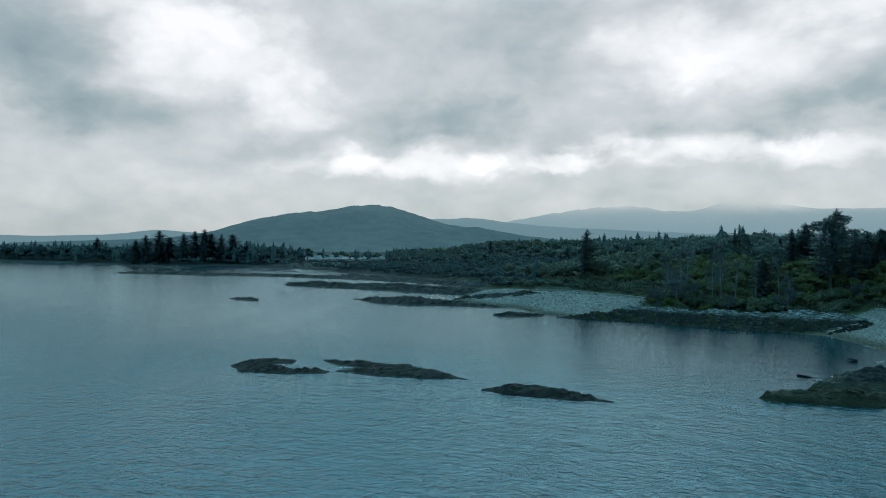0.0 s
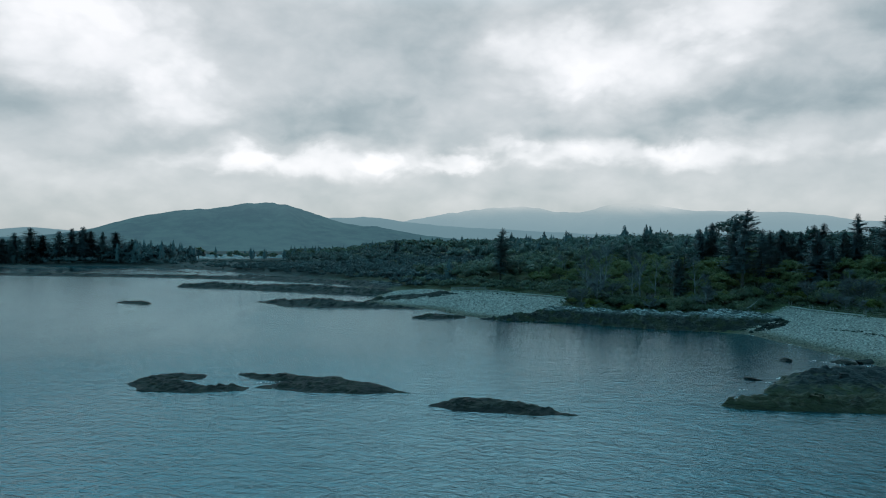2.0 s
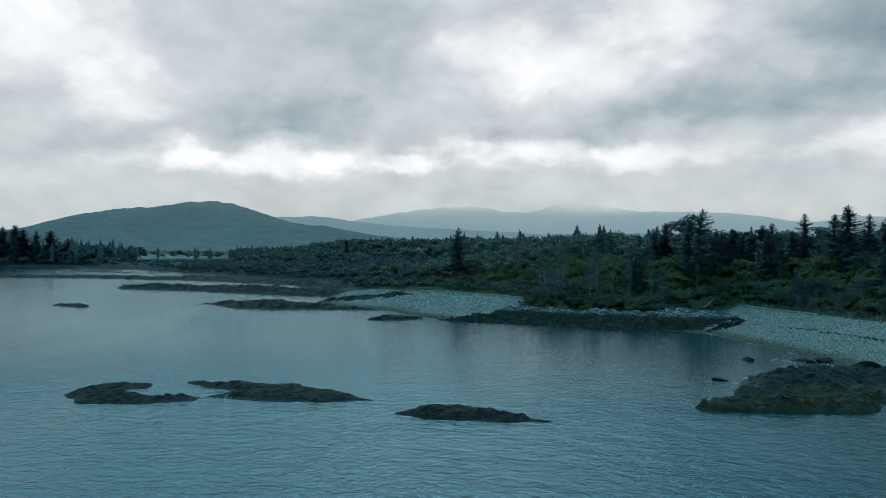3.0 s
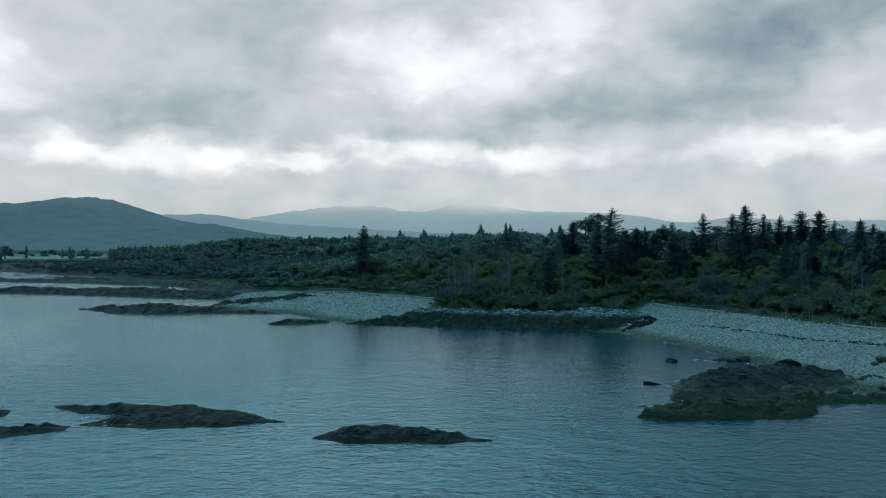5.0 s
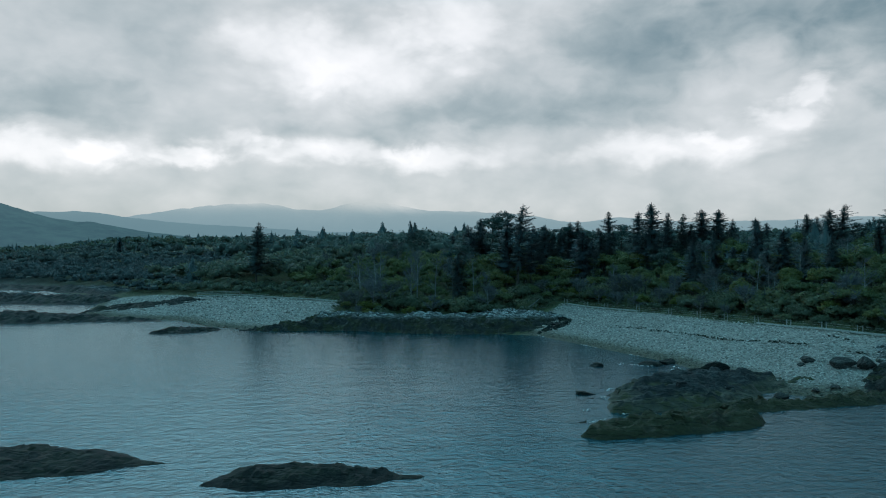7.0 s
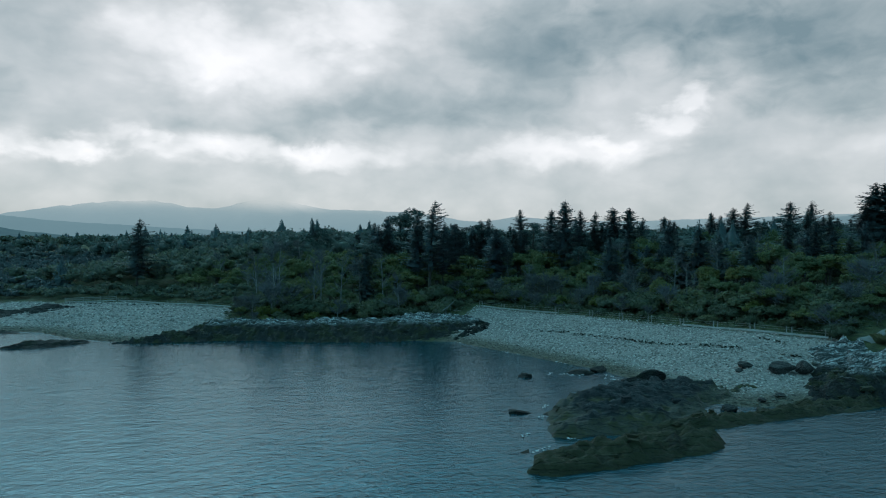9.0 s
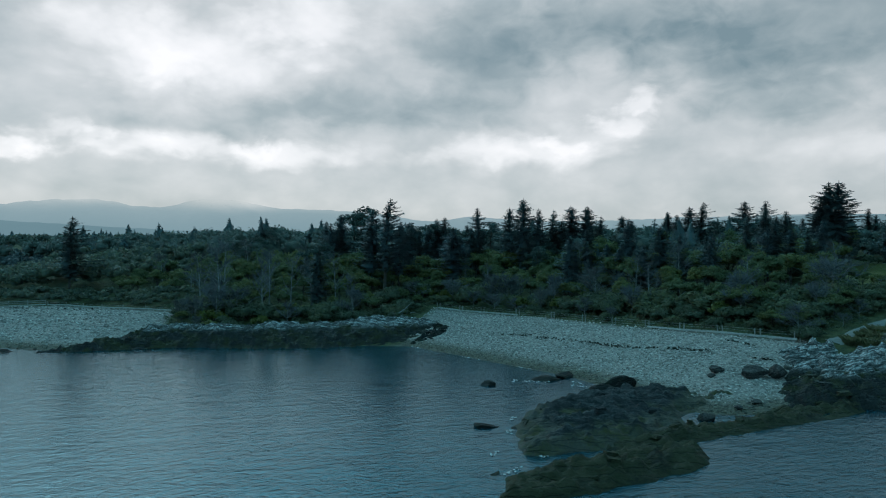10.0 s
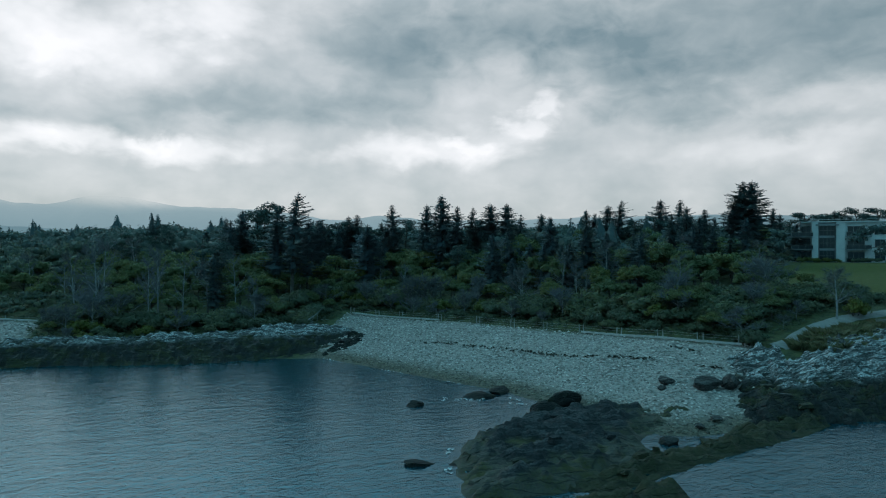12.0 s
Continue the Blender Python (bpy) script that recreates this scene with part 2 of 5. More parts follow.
def make_ground():
    """Soil and moss under the trees, turf on the lawn, shingle on the beaches, by the masks of the plan."""
    m, t, s = material("ground_cover")
    p = place_of(t)
    z = height_of(t, p)

    def mask(name):
        a = t.nodes.new("ShaderNodeAttribute")
        a.attribute_name = name
        return a.outputs["Fac"]

    big = noise_node(t, p, 0.12, 5.0, 0.6, 0.3)
    mids = noise_node(t, p, 0.9, 5.0, 0.6)
    grit = noise_node(t, p, 5.5, 4.0, 0.65)
    soil = mix_node(t, map_node(t, mids, 0.35, 0.65), (0.030, 0.036, 0.018), (0.060, 0.066, 0.026))
    turf = mix_node(t, map_node(t, mids, 0.3, 0.7), (0.054, 0.053, 0.012), (0.076, 0.072, 0.016))
    cell = t.nodes.new("ShaderNodeTexVoronoi")
    cell.inputs["Scale"].default_value = 3.2
    link(t, p, cell.inputs["Vector"])
    tint = t.nodes.new("ShaderNodeSeparateColor")
    link(t, cell.outputs["Color"], tint.inputs[0])
    stone = mix_node(t, tint.outputs[0], (0.095, 0.088, 0.082), (0.30, 0.27, 0.25))
    stone = mix_node(t, map_node(t, big, 0.4, 0.62), stone, mix_node(t, tint.outputs[1], (0.165, 0.148, 0.135), (0.31, 0.275, 0.25)))
    damp = map_node(t, math_node(t, "MULTIPLY_ADD", mids, 0.5, math_node(t, "SUBTRACT", z, 0.25)), 0.25, 0.95)
    stone = mix_node(t, damp, mix_node(t, tint.outputs[2], (0.055, 0.052, 0.042), (0.12, 0.105, 0.08)), stone)
    heath = mix_node(t, map_node(t, math_node(t, "MULTIPLY_ADD", big, 0.6, math_node(t, "MULTIPLY", mids, 0.4)), 0.42, 0.6), (0.012, 0.017, 0.017), (0.030, 0.037, 0.036))
    c = mix_node(t, mask("heath"), soil, heath)
    c = mix_node(t, mask("lawn"), c, turf)
    c = mix_node(t, mask("beach"), c, stone)
    link(t, c, s.inputs["Base Color"])
    s.inputs["Roughness"].default_value = 0.9
    s.inputs["Specular IOR Level"].default_value = 0.2
    h = math_node(t, "MULTIPLY_ADD", cell.outputs["Distance"], -0.6, math_node(t, "MULTIPLY", grit, 0.7))
    bump(t, s, h, 1.0, 0.18)
    return m


def make_hill(name, low, high, haze, amount, cap=None):
    """Moor and rock far off, the haze between painted on as emission."""
    m, t, s = material(name)
    p = place_of(t)
    big = noise_node(t, p, 0.004, 5.0, 0.6, 0.4)
    fine = noise_node(t, vec_node(t, "MULTIPLY", p, (1.0, 1.0, 2.5)), 0.018, 5.0, 0.65)
    f = map_node(t, math_node(t, "MULTIPLY_ADD", fine, 0.5, math_node(t, "MULTIPLY", big, 0.5)), 0.38, 0.62)
    link(t, mix_node(t, f, low, high), s.inputs["Base Color"])
    s.inputs["Roughness"].default_value = 1.0
    s.inputs["Specular IOR Level"].default_value = 0.0
    # haze put in as a glow whose colour and amount change with height
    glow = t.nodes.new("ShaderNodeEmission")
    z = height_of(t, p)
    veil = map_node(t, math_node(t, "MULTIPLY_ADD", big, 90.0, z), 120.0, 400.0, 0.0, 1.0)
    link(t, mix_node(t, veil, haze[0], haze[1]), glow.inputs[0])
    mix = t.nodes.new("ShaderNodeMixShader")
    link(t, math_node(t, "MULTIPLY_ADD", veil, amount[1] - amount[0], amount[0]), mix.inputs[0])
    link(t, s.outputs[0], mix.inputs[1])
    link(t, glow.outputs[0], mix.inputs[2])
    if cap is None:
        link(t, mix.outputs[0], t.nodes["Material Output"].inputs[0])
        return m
    # the tops fade to transparent, in place of cloud lying on them
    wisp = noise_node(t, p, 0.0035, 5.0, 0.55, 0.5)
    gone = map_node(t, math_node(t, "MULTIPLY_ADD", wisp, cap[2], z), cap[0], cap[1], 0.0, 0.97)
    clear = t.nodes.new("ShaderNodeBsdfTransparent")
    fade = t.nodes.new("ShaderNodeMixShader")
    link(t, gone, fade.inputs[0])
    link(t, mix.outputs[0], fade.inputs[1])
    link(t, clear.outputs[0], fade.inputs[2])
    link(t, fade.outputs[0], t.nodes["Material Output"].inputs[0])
    return m


WATER = make_water()
GROUND = make_ground()
REEF = make_rock("weedy_rock", (0.010, 0.012, 0.013), (0.021, 0.024, 0.026), (0.055, 0.060, 0.062), 1.02, (0.028, 0.029, 0.013), 0.40, (0.100, 0.092, 0.072), 0.16)
SKERRY = make_rock("black_skerry_rock", (0.007, 0.009, 0.009), (0.020, 0.021, 0.020), (0.05, 0.05, 0.047), 2.0, (0.012, 0.015, 0.012), 0.40)
WEED = make_rock("wrack_covered_rock", (0.013, 0.014, 0.011), (0.05, 0.05, 0.035), (0.08, 0.08, 0.06), 4.0, (0.020, 0.021, 0.012), 0.80)
LEDGE = make_rock("low_tidal_rock", (0.008, 0.011, 0.012), (0.028, 0.034, 0.037), (0.20, 0.21, 0.215), 1.9, (0.015, 0.020, 0.019), 0.40)
SHORE = make_rock("bedded_shore_rock", (0.020, 0.022, 0.022), (0.10, 0.104, 0.104), (0.46, 0.47, 0.47), 2.25, (0.024, 0.026, 0.014), 0.40)
STONE = make_rock("boulder_stone", (0.022, 0.022, 0.022), (0.05, 0.049, 0.047), (0.09, 0.089, 0.086), 0.45, (0.03, 0.032, 0.014), 0.4)
BARK = plain("dark_bark", (0.035, 0.030, 0.025), (0.085, 0.078, 0.068), 2.0, 0.9, 0.03, 9.0)
PALE_BARK = plain("pale_bark", (0.11, 0.125, 0.13), (0.22, 0.24, 0.24), 2.0, 0.85, 0.02, 9.0)
# glaucous needles, their tones also raised to stand in for haze
NEEDLES = leafy("spruce_needles", (0.078, 0.120, 0.126), (0.118, 0.160, 0.158), (0.108, 0.142, 0.116))
PINE = leafy("pine_needles", (0.030, 0.054, 0.050), (0.060, 0.092, 0.078), (0.060, 0.082, 0.058))
LEAVES = leafy("broad_leaves", (0.066, 0.086, 0.048), (0.122, 0.140, 0.052), (0.176, 0.168, 0.042))
# distance haze is mixed into these three leaf colours as blue-grey
HAZED_SCRUB = leafy("hazed_scrub", (0.050, 0.068, 0.068), (0.080, 0.100, 0.094), (0.092, 0.106, 0.086))
HAZED_LEAVES = leafy("hazed_woodland_leaves", (0.056, 0.078, 0.072), (0.094, 0.118, 0.092), (0.122, 0.130, 0.070))
HAZED_DARK = leafy("hazed_far_woodland", (0.036, 0.056, 0.058), (0.060, 0.084, 0.084), (0.064, 0.082, 0.074))
SHRUB = leafy("shrub_leaves", (0.052, 0.068, 0.050), (0.098, 0.116, 0.062), (0.138, 0.140, 0.058))
TWIGS = leafy("bare_twigs", (0.052, 0.060, 0.062), (0.118, 0.126, 0.124), (0.092, 0.094, 0.084))
GRASS = leafy("dry_grass", (0.075, 0.075, 0.036), (0.17, 0.155, 0.085), (0.12, 0.12, 0.05))
GOLD = leafy("yellow_green_leaves", (0.055, 0.065, 0.018), (0.15, 0.150, 0.032), (0.12, 0.13, 0.03))
TIMBER = plain("weathered_timber", (0.13, 0.13, 0.12), (0.25, 0.25, 0.235), 1.5, 0.85, 0.01, 14.0)
WIRE = plain("galvanised_wire", (0.25, 0.26, 0.26), (0.35, 0.36, 0.36), 4.0, 0.5)
RENDER_WHITE = plain("pale_wall_render", (0.40, 0.42, 0.43), (0.50, 0.52, 0.52), 0.4, 0.85, 0.01, 6.0)
RENDER_GREY = plain("grey_cladding", (0.15, 0.165, 0.175), (0.20, 0.215, 0.225), 0.5, 0.7, 0.01, 6.0)
FRAME_DARK = plain("dark_window_frame", (0.03, 0.033, 0.036), (0.05, 0.054, 0.058), 2.0, 0.5)
PAVING = plain("pale_paving", (0.11, 0.11, 0.105), (0.17, 0.17, 0.16), 1.0, 0.85)
BLEACHED = plain("bleached_timber", (0.24, 0.24, 0.23), (0.36, 0.36, 0.345), 1.5, 0.85, 0.01, 14.0)
KELP = plain("dry_wrack", (0.016, 0.016, 0.012), (0.045, 0.042, 0.032), 2.0, 0.8, 0.03, 12.0)


def make_glass():
    m, t, s = material("window_glass")
    s.inputs["Base Color"].default_value = (0.006, 0.011, 0.014, 1)
    s.inputs["Specular IOR Level"].default_value = 0.3
    s.inputs["Roughness"].default_value = 0.05
    link(t, map_node(t, noise_node(t, place_of(t), 0.8, 2.0), 0.3, 0.7, 0.03, 0.10), s.inputs["Roughness"])
    return m


def make_foam():
    m, t, s = material("wave_foam")
    n = noise_node(t, place_of(t), 2.2, 5.0, 0.65, 0.5)
    link(t, mix_node(t, map_node(t, n, 0.35, 0.7), (0.24, 0.26, 0.27), (0.46, 0.47, 0.47)), s.inputs["Base Color"])
    s.inputs["Roughness"].default_value = 0.6
    bump(t, s, n, 0.8, 0.1)
    return m


GLASS = make_glass()
FOAM = make_foam()


# ---- the plan of the land ----
def lattice(i, j, seed):
    n = (i * 374761393 + j * 668265263 + seed * 144269504) & 0xFFFFFFFF
    n = ((n ^ (n >> 13)) * 1274126177) & 0xFFFFFFFF
    return ((n ^ (n >> 16)) & 0xFFFF) / 65535.0


def smooth_noise(x, y, seed):
    i, j = np.floor(x).astype(np.int64), np.floor(y).astype(np.int64)
    u, v = x - i, y - j
    u, v = u * u * (3 - 2 * u), v * v * (3 - 2 * v)
    a = lattice(i, j, seed) * (1 - u) + lattice(i + 1, j, seed) * u
    b = lattice(i, j + 1, seed) * (1 - u) + lattice(i + 1, j + 1, seed) * u
    return a * (1 - v) + b * v


def fbm(x, y, seed, octaves=4):
    """Layered noise, about -1 to 1."""
    total, amp, norm = 0.0, 1.0, 0.0
    for k in range(octaves):
        total = total + amp * (2 * smooth_noise(x * 2**k + 17.3 * k, y * 2**k - 9.1 * k, seed + k) - 1)
        norm += amp
        amp *= 0.5
    return total / norm * 1.5


def ramp(v, a, b):
    f = np.clip((v - a) / (b - a), 0.0, 1.0)
    return f * f * (3 - 2 * f)


def inside_distance(x, y, outline):
    """Distance to a closed outline, positive inside."""
    best, inside = np.full(np.shape(x), 1e12), np.zeros(np.shape(x), bool)
    n = len(outline)
    for k in range(n):
        (ax, ay), (bx, by) = outline[k], outline[(k + 1) % n]
        ex, ey = bx - ax, by - ay
        f = np.clip(((x - ax) * ex + (y - ay) * ey) / (ex * ex + ey * ey), 0, 1)
        best = np.minimum(best, (x - ax - f * ex) ** 2 + (y - ay - f * ey) ** 2)
        if ay != by:
            inside ^= ((ay > y) != (by > y)) & (x < (bx - ax) * (y - ay) / (by - ay) + ax)
    return np.where(inside, 1, -1) * np.sqrt(best)


SHORE_LINE = [
    (-4700, 2300), (-900, 760), (-444, 655), (-370, 625), (-294, 615), (-240, 566), (-190, 556), (-140, 516), (-88, 452), (-50, 388), (-22, 348), (-8, 308),
    (-6, 266), (2, 240), (0, 222), (-3, 204), (4, 190), (14, 180), (17, 167), (24, 156), (38, 149.5), (49, 139), (58, 134), (65, 127), (64.5, 115), (64, 105),
    (64, 97), (62, 90), (62, 85), (59.8, 80), (58.6, 77), (60.5, 74.6), (66, 71.6), (74, 67), (86, 57), (120, 30), (260, -80), (1500, -900), (4700, -1500), (4700, 4700), (-4700, 4700),
]
LAGOON = [(-330, 1400), (-285, 1130), (-235, 1000), (-170, 885), (-140, 930), (-112, 1060), (-150, 1400), (-230, 1500)]
BEACH_NEAR = [(60, 128), (66, 129), (74, 136), (83.4, 143), (86.2, 132.5), (87.4, 120), (86.4, 107), (85.2, 94), (85.0, 86), (86.6, 79), (78, 77), (74, 74), (66, 72), (56, 71), (54, 78), (56, 92), (58, 100)]
BEACH_FAR = [(8, 178), (12, 158), (24, 153), (30, 156), (38, 160), (46, 169.8), (41, 176), (37, 186.5), (33, 196), (20, 204), (14, 224), (8, 240), (-2, 236), (-6, 222), (-8, 200)]
LAWN = [(128, 77), (131, 88), (147, 95), (186, 106), (196, 78), (170, 60), (140, 66)]
GREEN = [(92, 72.6), (100, 71.8), (106, 70.6), (116, 66.5), (124, 60), (112, 56), (100, 62), (92, 68)]


def land(x, y):
    """Height of the ground; the sea stands at 0."""
    x, y = np.asarray(x, float), np.asarray(y, float)
    d = inside_distance(x, y, SHORE_LINE)
    d = d + np.clip(np.hypot(x - 30, y - 120) / 60 - 1.5, 0, 6) * fbm(x / 30, y / 30, 3)
    beach = 3.4 * (1 - (1 - np.clip(d, 0, 22) / 22) ** 1.25)
    east = ramp(x, -40, 70)
    rise = (3.0 + 8.5 * east) * (1 - np.exp(-np.clip(d - 22, 0, None) / (60 + 60 * (1 - east))))
    z = beach * (0.55 + 0.45 * ramp(x, -60, 0)) + rise + ramp(d, 10, 60) * (0.8 * fbm(x / 25, y / 25, 11) + 1.3 * fbm(x / 90, y / 90, 12))
    z = z + 6.0 * ramp(np.hypot(x, y), 500, 1600) * east
    z = np.where(d < 0, np.maximum(-5.0, 0.22 * d), z)
    z = z + 2.4 * np.exp(-((x - 110) ** 2 + (y - 75) ** 2) / 600) * ramp(d, 3, 14)
    bearing = np.degrees(np.arctan2(x + 2, y))
    dell = ramp(bearing, -15, -13) * ramp(-bearing, 4.5, 6) * ramp(np.hypot(x, y), 540, 680)
    z = z * (1 - 0.85 * dell) + 0.7 * dell
    pond = inside_distance(x, y, LAGOON)
    z = z + (-1.5 - z) * ramp(pond, -40, 5)
    # level shelf for the house
    shelf = ramp(24 - np.hypot((x - 194), (y - 90)), 0, 10)
    z = z + (11.25 - z) * shelf
    return z


def grown(a, b, step, reach, growth):
    """Grid lines, even between a and b and wider and wider out to the horizon."""
    mid = list(np.arange(a, b + 1e-6, step))
    out, s, v = [], step, b
    while v < reach:
        s *= growth
        v += s
        out.append(min(v, reach))
    low, s, v = [], step, a
    while v > -reach:
        s *= growth
        v -= s
        low.append(max(v, -reach))
    return np.array(low[::-1] + mid + out)


def mesh_object(name, verts, faces, mat, parent=None, smooth=False, normals=None):
    me = bpy.data.meshes.new(name)
    me.from_pydata(verts, [], faces)
    if normals:
        # leaves take the light of the crown that they belong to
        me.polygons.foreach_set("use_smooth", [True] * len(me.polygons))
        me.normals_split_custom_set_from_vertices(normals)
    if smooth:
        me.polygons.foreach_set("use_smooth", [True] * len(me.polygons))
    me.materials.append(mat)
    ob = new(name, me)
    if parent is not None:
        ob.parent = parent
    return ob


def part(name, shape, mat, parent, label="", smooth=False):
    ob = mesh_object(name, shape[0], shape[1], mat, parent, smooth, shape[2] if len(shape) > 2 else None)
    return tagged(ob, label) if label else ob


def grid_faces(nx, ny):
    i = np.arange(nx * ny).reshape(ny, nx)
    return np.stack([i[:-1, :-1], i[:-1, 1:], i[1:, 1:], i[1:, :-1]], -1).reshape(-1, 4)


def build_ground():
    xs, ys = grown(-46, 118, 1.0, 4700, 1.07), grown(56, 236, 1.0, 4700, 1.07)
    gx, gy = np.meshgrid(xs, ys)
    gz = land(gx, gy)
    verts = np.stack([gx, gy, gz], -1).reshape(-1, 3)
    ob = mesh_object("ground", verts.tolist(), grid_faces(len(xs), len(ys)).tolist(), GROUND, smooth=True)
    x, y = verts[:, 0], verts[:, 1]
    edge = 0.8 * fbm(x / 5, y / 5, 31)
    beach = np.maximum(inside_distance(x, y, BEACH_NEAR), inside_distance(x, y, BEACH_FAR))
    for key, value in (
        ("beach", ramp(beach + edge, -0.6, 0.6)),
        ("lawn", ramp(np.maximum(inside_distance(x, y, LAWN), inside_distance(x, y, GREEN)) + edge, -1, 1)),
        ("heath", ramp(-x, -30, 40)),
    ):
        ob.data.attributes.new(key, "FLOAT", "POINT").data.foreach_set("value", value.astype(np.float32))
    return tagged(ob, "mossy soil, grey shingle and mown turf sloping to the bay", "ground", kind="structure")


build_ground()
sea = mesh_object("water", [(-4700, -4700, 0), (4700, -4700, 0), (4700, 4700, 0), (-4700, 4700, 0)], [(0, 1, 2, 3)], WATER)
tagged(sea, "cold blue-grey sea water ruffled by small waves", "water", kind="structure")


# ---- hills across the land ----
def skyline_at(bearing, rows):
    """The elevation of a skyline by bearing, rounded between its marks."""
    at, up = np.array([r[0] for r in rows], float), np.array([r[1] for r in rows], float)
    soft = [np.interp(bearing + o, at, up) for o in (-0.9, -0.45, 0.0, 0.45, 0.9)]
    return sum(soft) / len(soft)


def hill(name, rows, near, far, mat, label, seed, rough):
    """A range of hills round the bay: its skyline by bearing, its slopes broken by gullies."""
    na, nr = 420, 46
    ang, rad = np.meshgrid(np.linspace(rows[0][0], rows[-1][0], na), np.linspace(0, 1, nr))
    crest = 0.62
    slope = np.where(rad < crest, ramp(rad, 0.0, crest) ** 0.85, 1 - 0.5 * ramp(rad, crest, 1.0))
    r = near + (far - near) * rad
    top = np.tan(np.radians(skyline_at(ang, rows))) * (near + (far - near) * crest) + 15
    gully = fbm(ang * 0.55 + 3, rad * 5, seed, 5)
    z = top * slope * (1 + rough * gully * ramp(rad, 0, 0.3) * (1 - ramp(rad, 0.45, crest)))
    z = z + top * 0.018 * fbm(ang * 1.6, rad * 2, seed + 5, 4) * ramp(rad, 0.2, 0.5)
    x, y = r * np.sin(np.radians(ang)), 30 + r * np.cos(np.radians(ang))
    verts = np.stack([x, y, z - 2], -1).reshape(-1, 3)
    ob = mesh_object(name, verts.tolist(), grid_faces(na, nr).tolist(), mat, smooth=True)
    return tagged(ob, label, "hill", kind="structure")


# the paired blue tones are the haze that each hill glows with
HILL = make_hill("moorland_hill_painted_haze", (0.012, 0.026, 0.022), (0.130, 0.140, 0.096), ((0.074, 0.150, 0.188), (0.140, 0.232, 0.268)), (0.68, 0.80))
MOUNT = make_hill("mountain_painted_mist", (0.05, 0.06, 0.06), (0.08, 0.09, 0.09), ((0.25, 0.36, 0.40), (0.36, 0.45, 0.475)), (0.90, 0.95), (238.0, 352.0, 100.0))
RIDGE = make_hill("ridge_painted_haze", (0.045, 0.055, 0.05), (0.08, 0.09, 0.08), ((0.17, 0.275, 0.315), (0.25, 0.355, 0.39)), (0.88, 0.92))
# bearing from the bay and elevation, in degrees
HILL_LINE = [(-34, 0.3), (-24, 0.7), (-20.5, 1.2), (-19.3, 1.6), (-17.1, 2.3), (-14.7, 2.75), (-13, 3.0), (-11, 3.15), (-9.6, 3.5), (-7.5, 3.65), (-5.6, 3.58), (-4.4, 3.25), (-3.2, 2.9), (-2, 2.35), (-0.4, 2.0), (2.9, 1.65), (5.8, 1.1), (9, 0.8), (16, 0.2)]
RIDGE_LINE = [(-42, 0.9), (-32, 0.8), (-27, 1.0), (-24, 1.45), (-22, 1.2), (-17, 1.0), (-4, 2.3), (-2, 2.45), (0.3, 2.65), (2.5, 2.55), (4.2, 2.25), (8, 1.9), (20, 1.3), (55, 1.5), (64, 2.2), (72, 2.5), (80, 2.2), (95, 1.6)]
MOUNT_LINE = [(-6, 1.2), (3, 2.1), (4.4, 2.35), (7.2, 2.85), (9.5, 3.2), (11.8, 3.45), (14, 3.6), (15.3, 3.5), (16.6, 3.15), (19.2, 3.0), (20.4, 3.5), (22.1, 3.8), (24, 3.85), (26, 3.4), (28, 3.1), (31, 3.1), (34, 3.0), (37.3, 2.6), (40, 2.1), (41.4, 2.3), (44, 2.6), (48, 2.2), (55, 2.2), (62, 2.4), (70, 2.5), (78, 2.3), (95, 2.2)]
hill("backdrop_hill", HILL_LINE, 2300, 3500, HILL, "dark blue-green moorland hill with painted haze", 41, 0.16)
hill("backdrop_ridge", RIDGE_LINE, 3300, 4100, RIDGE, "ridge behind the moorland hill, painted with pale blue haze", 51, 0.10)
hill("backdrop_mountain", MOUNT_LINE, 3700, 4600, MOUNT, "mountains painted with pale mist and faded out at the tops", 61, 0.10)


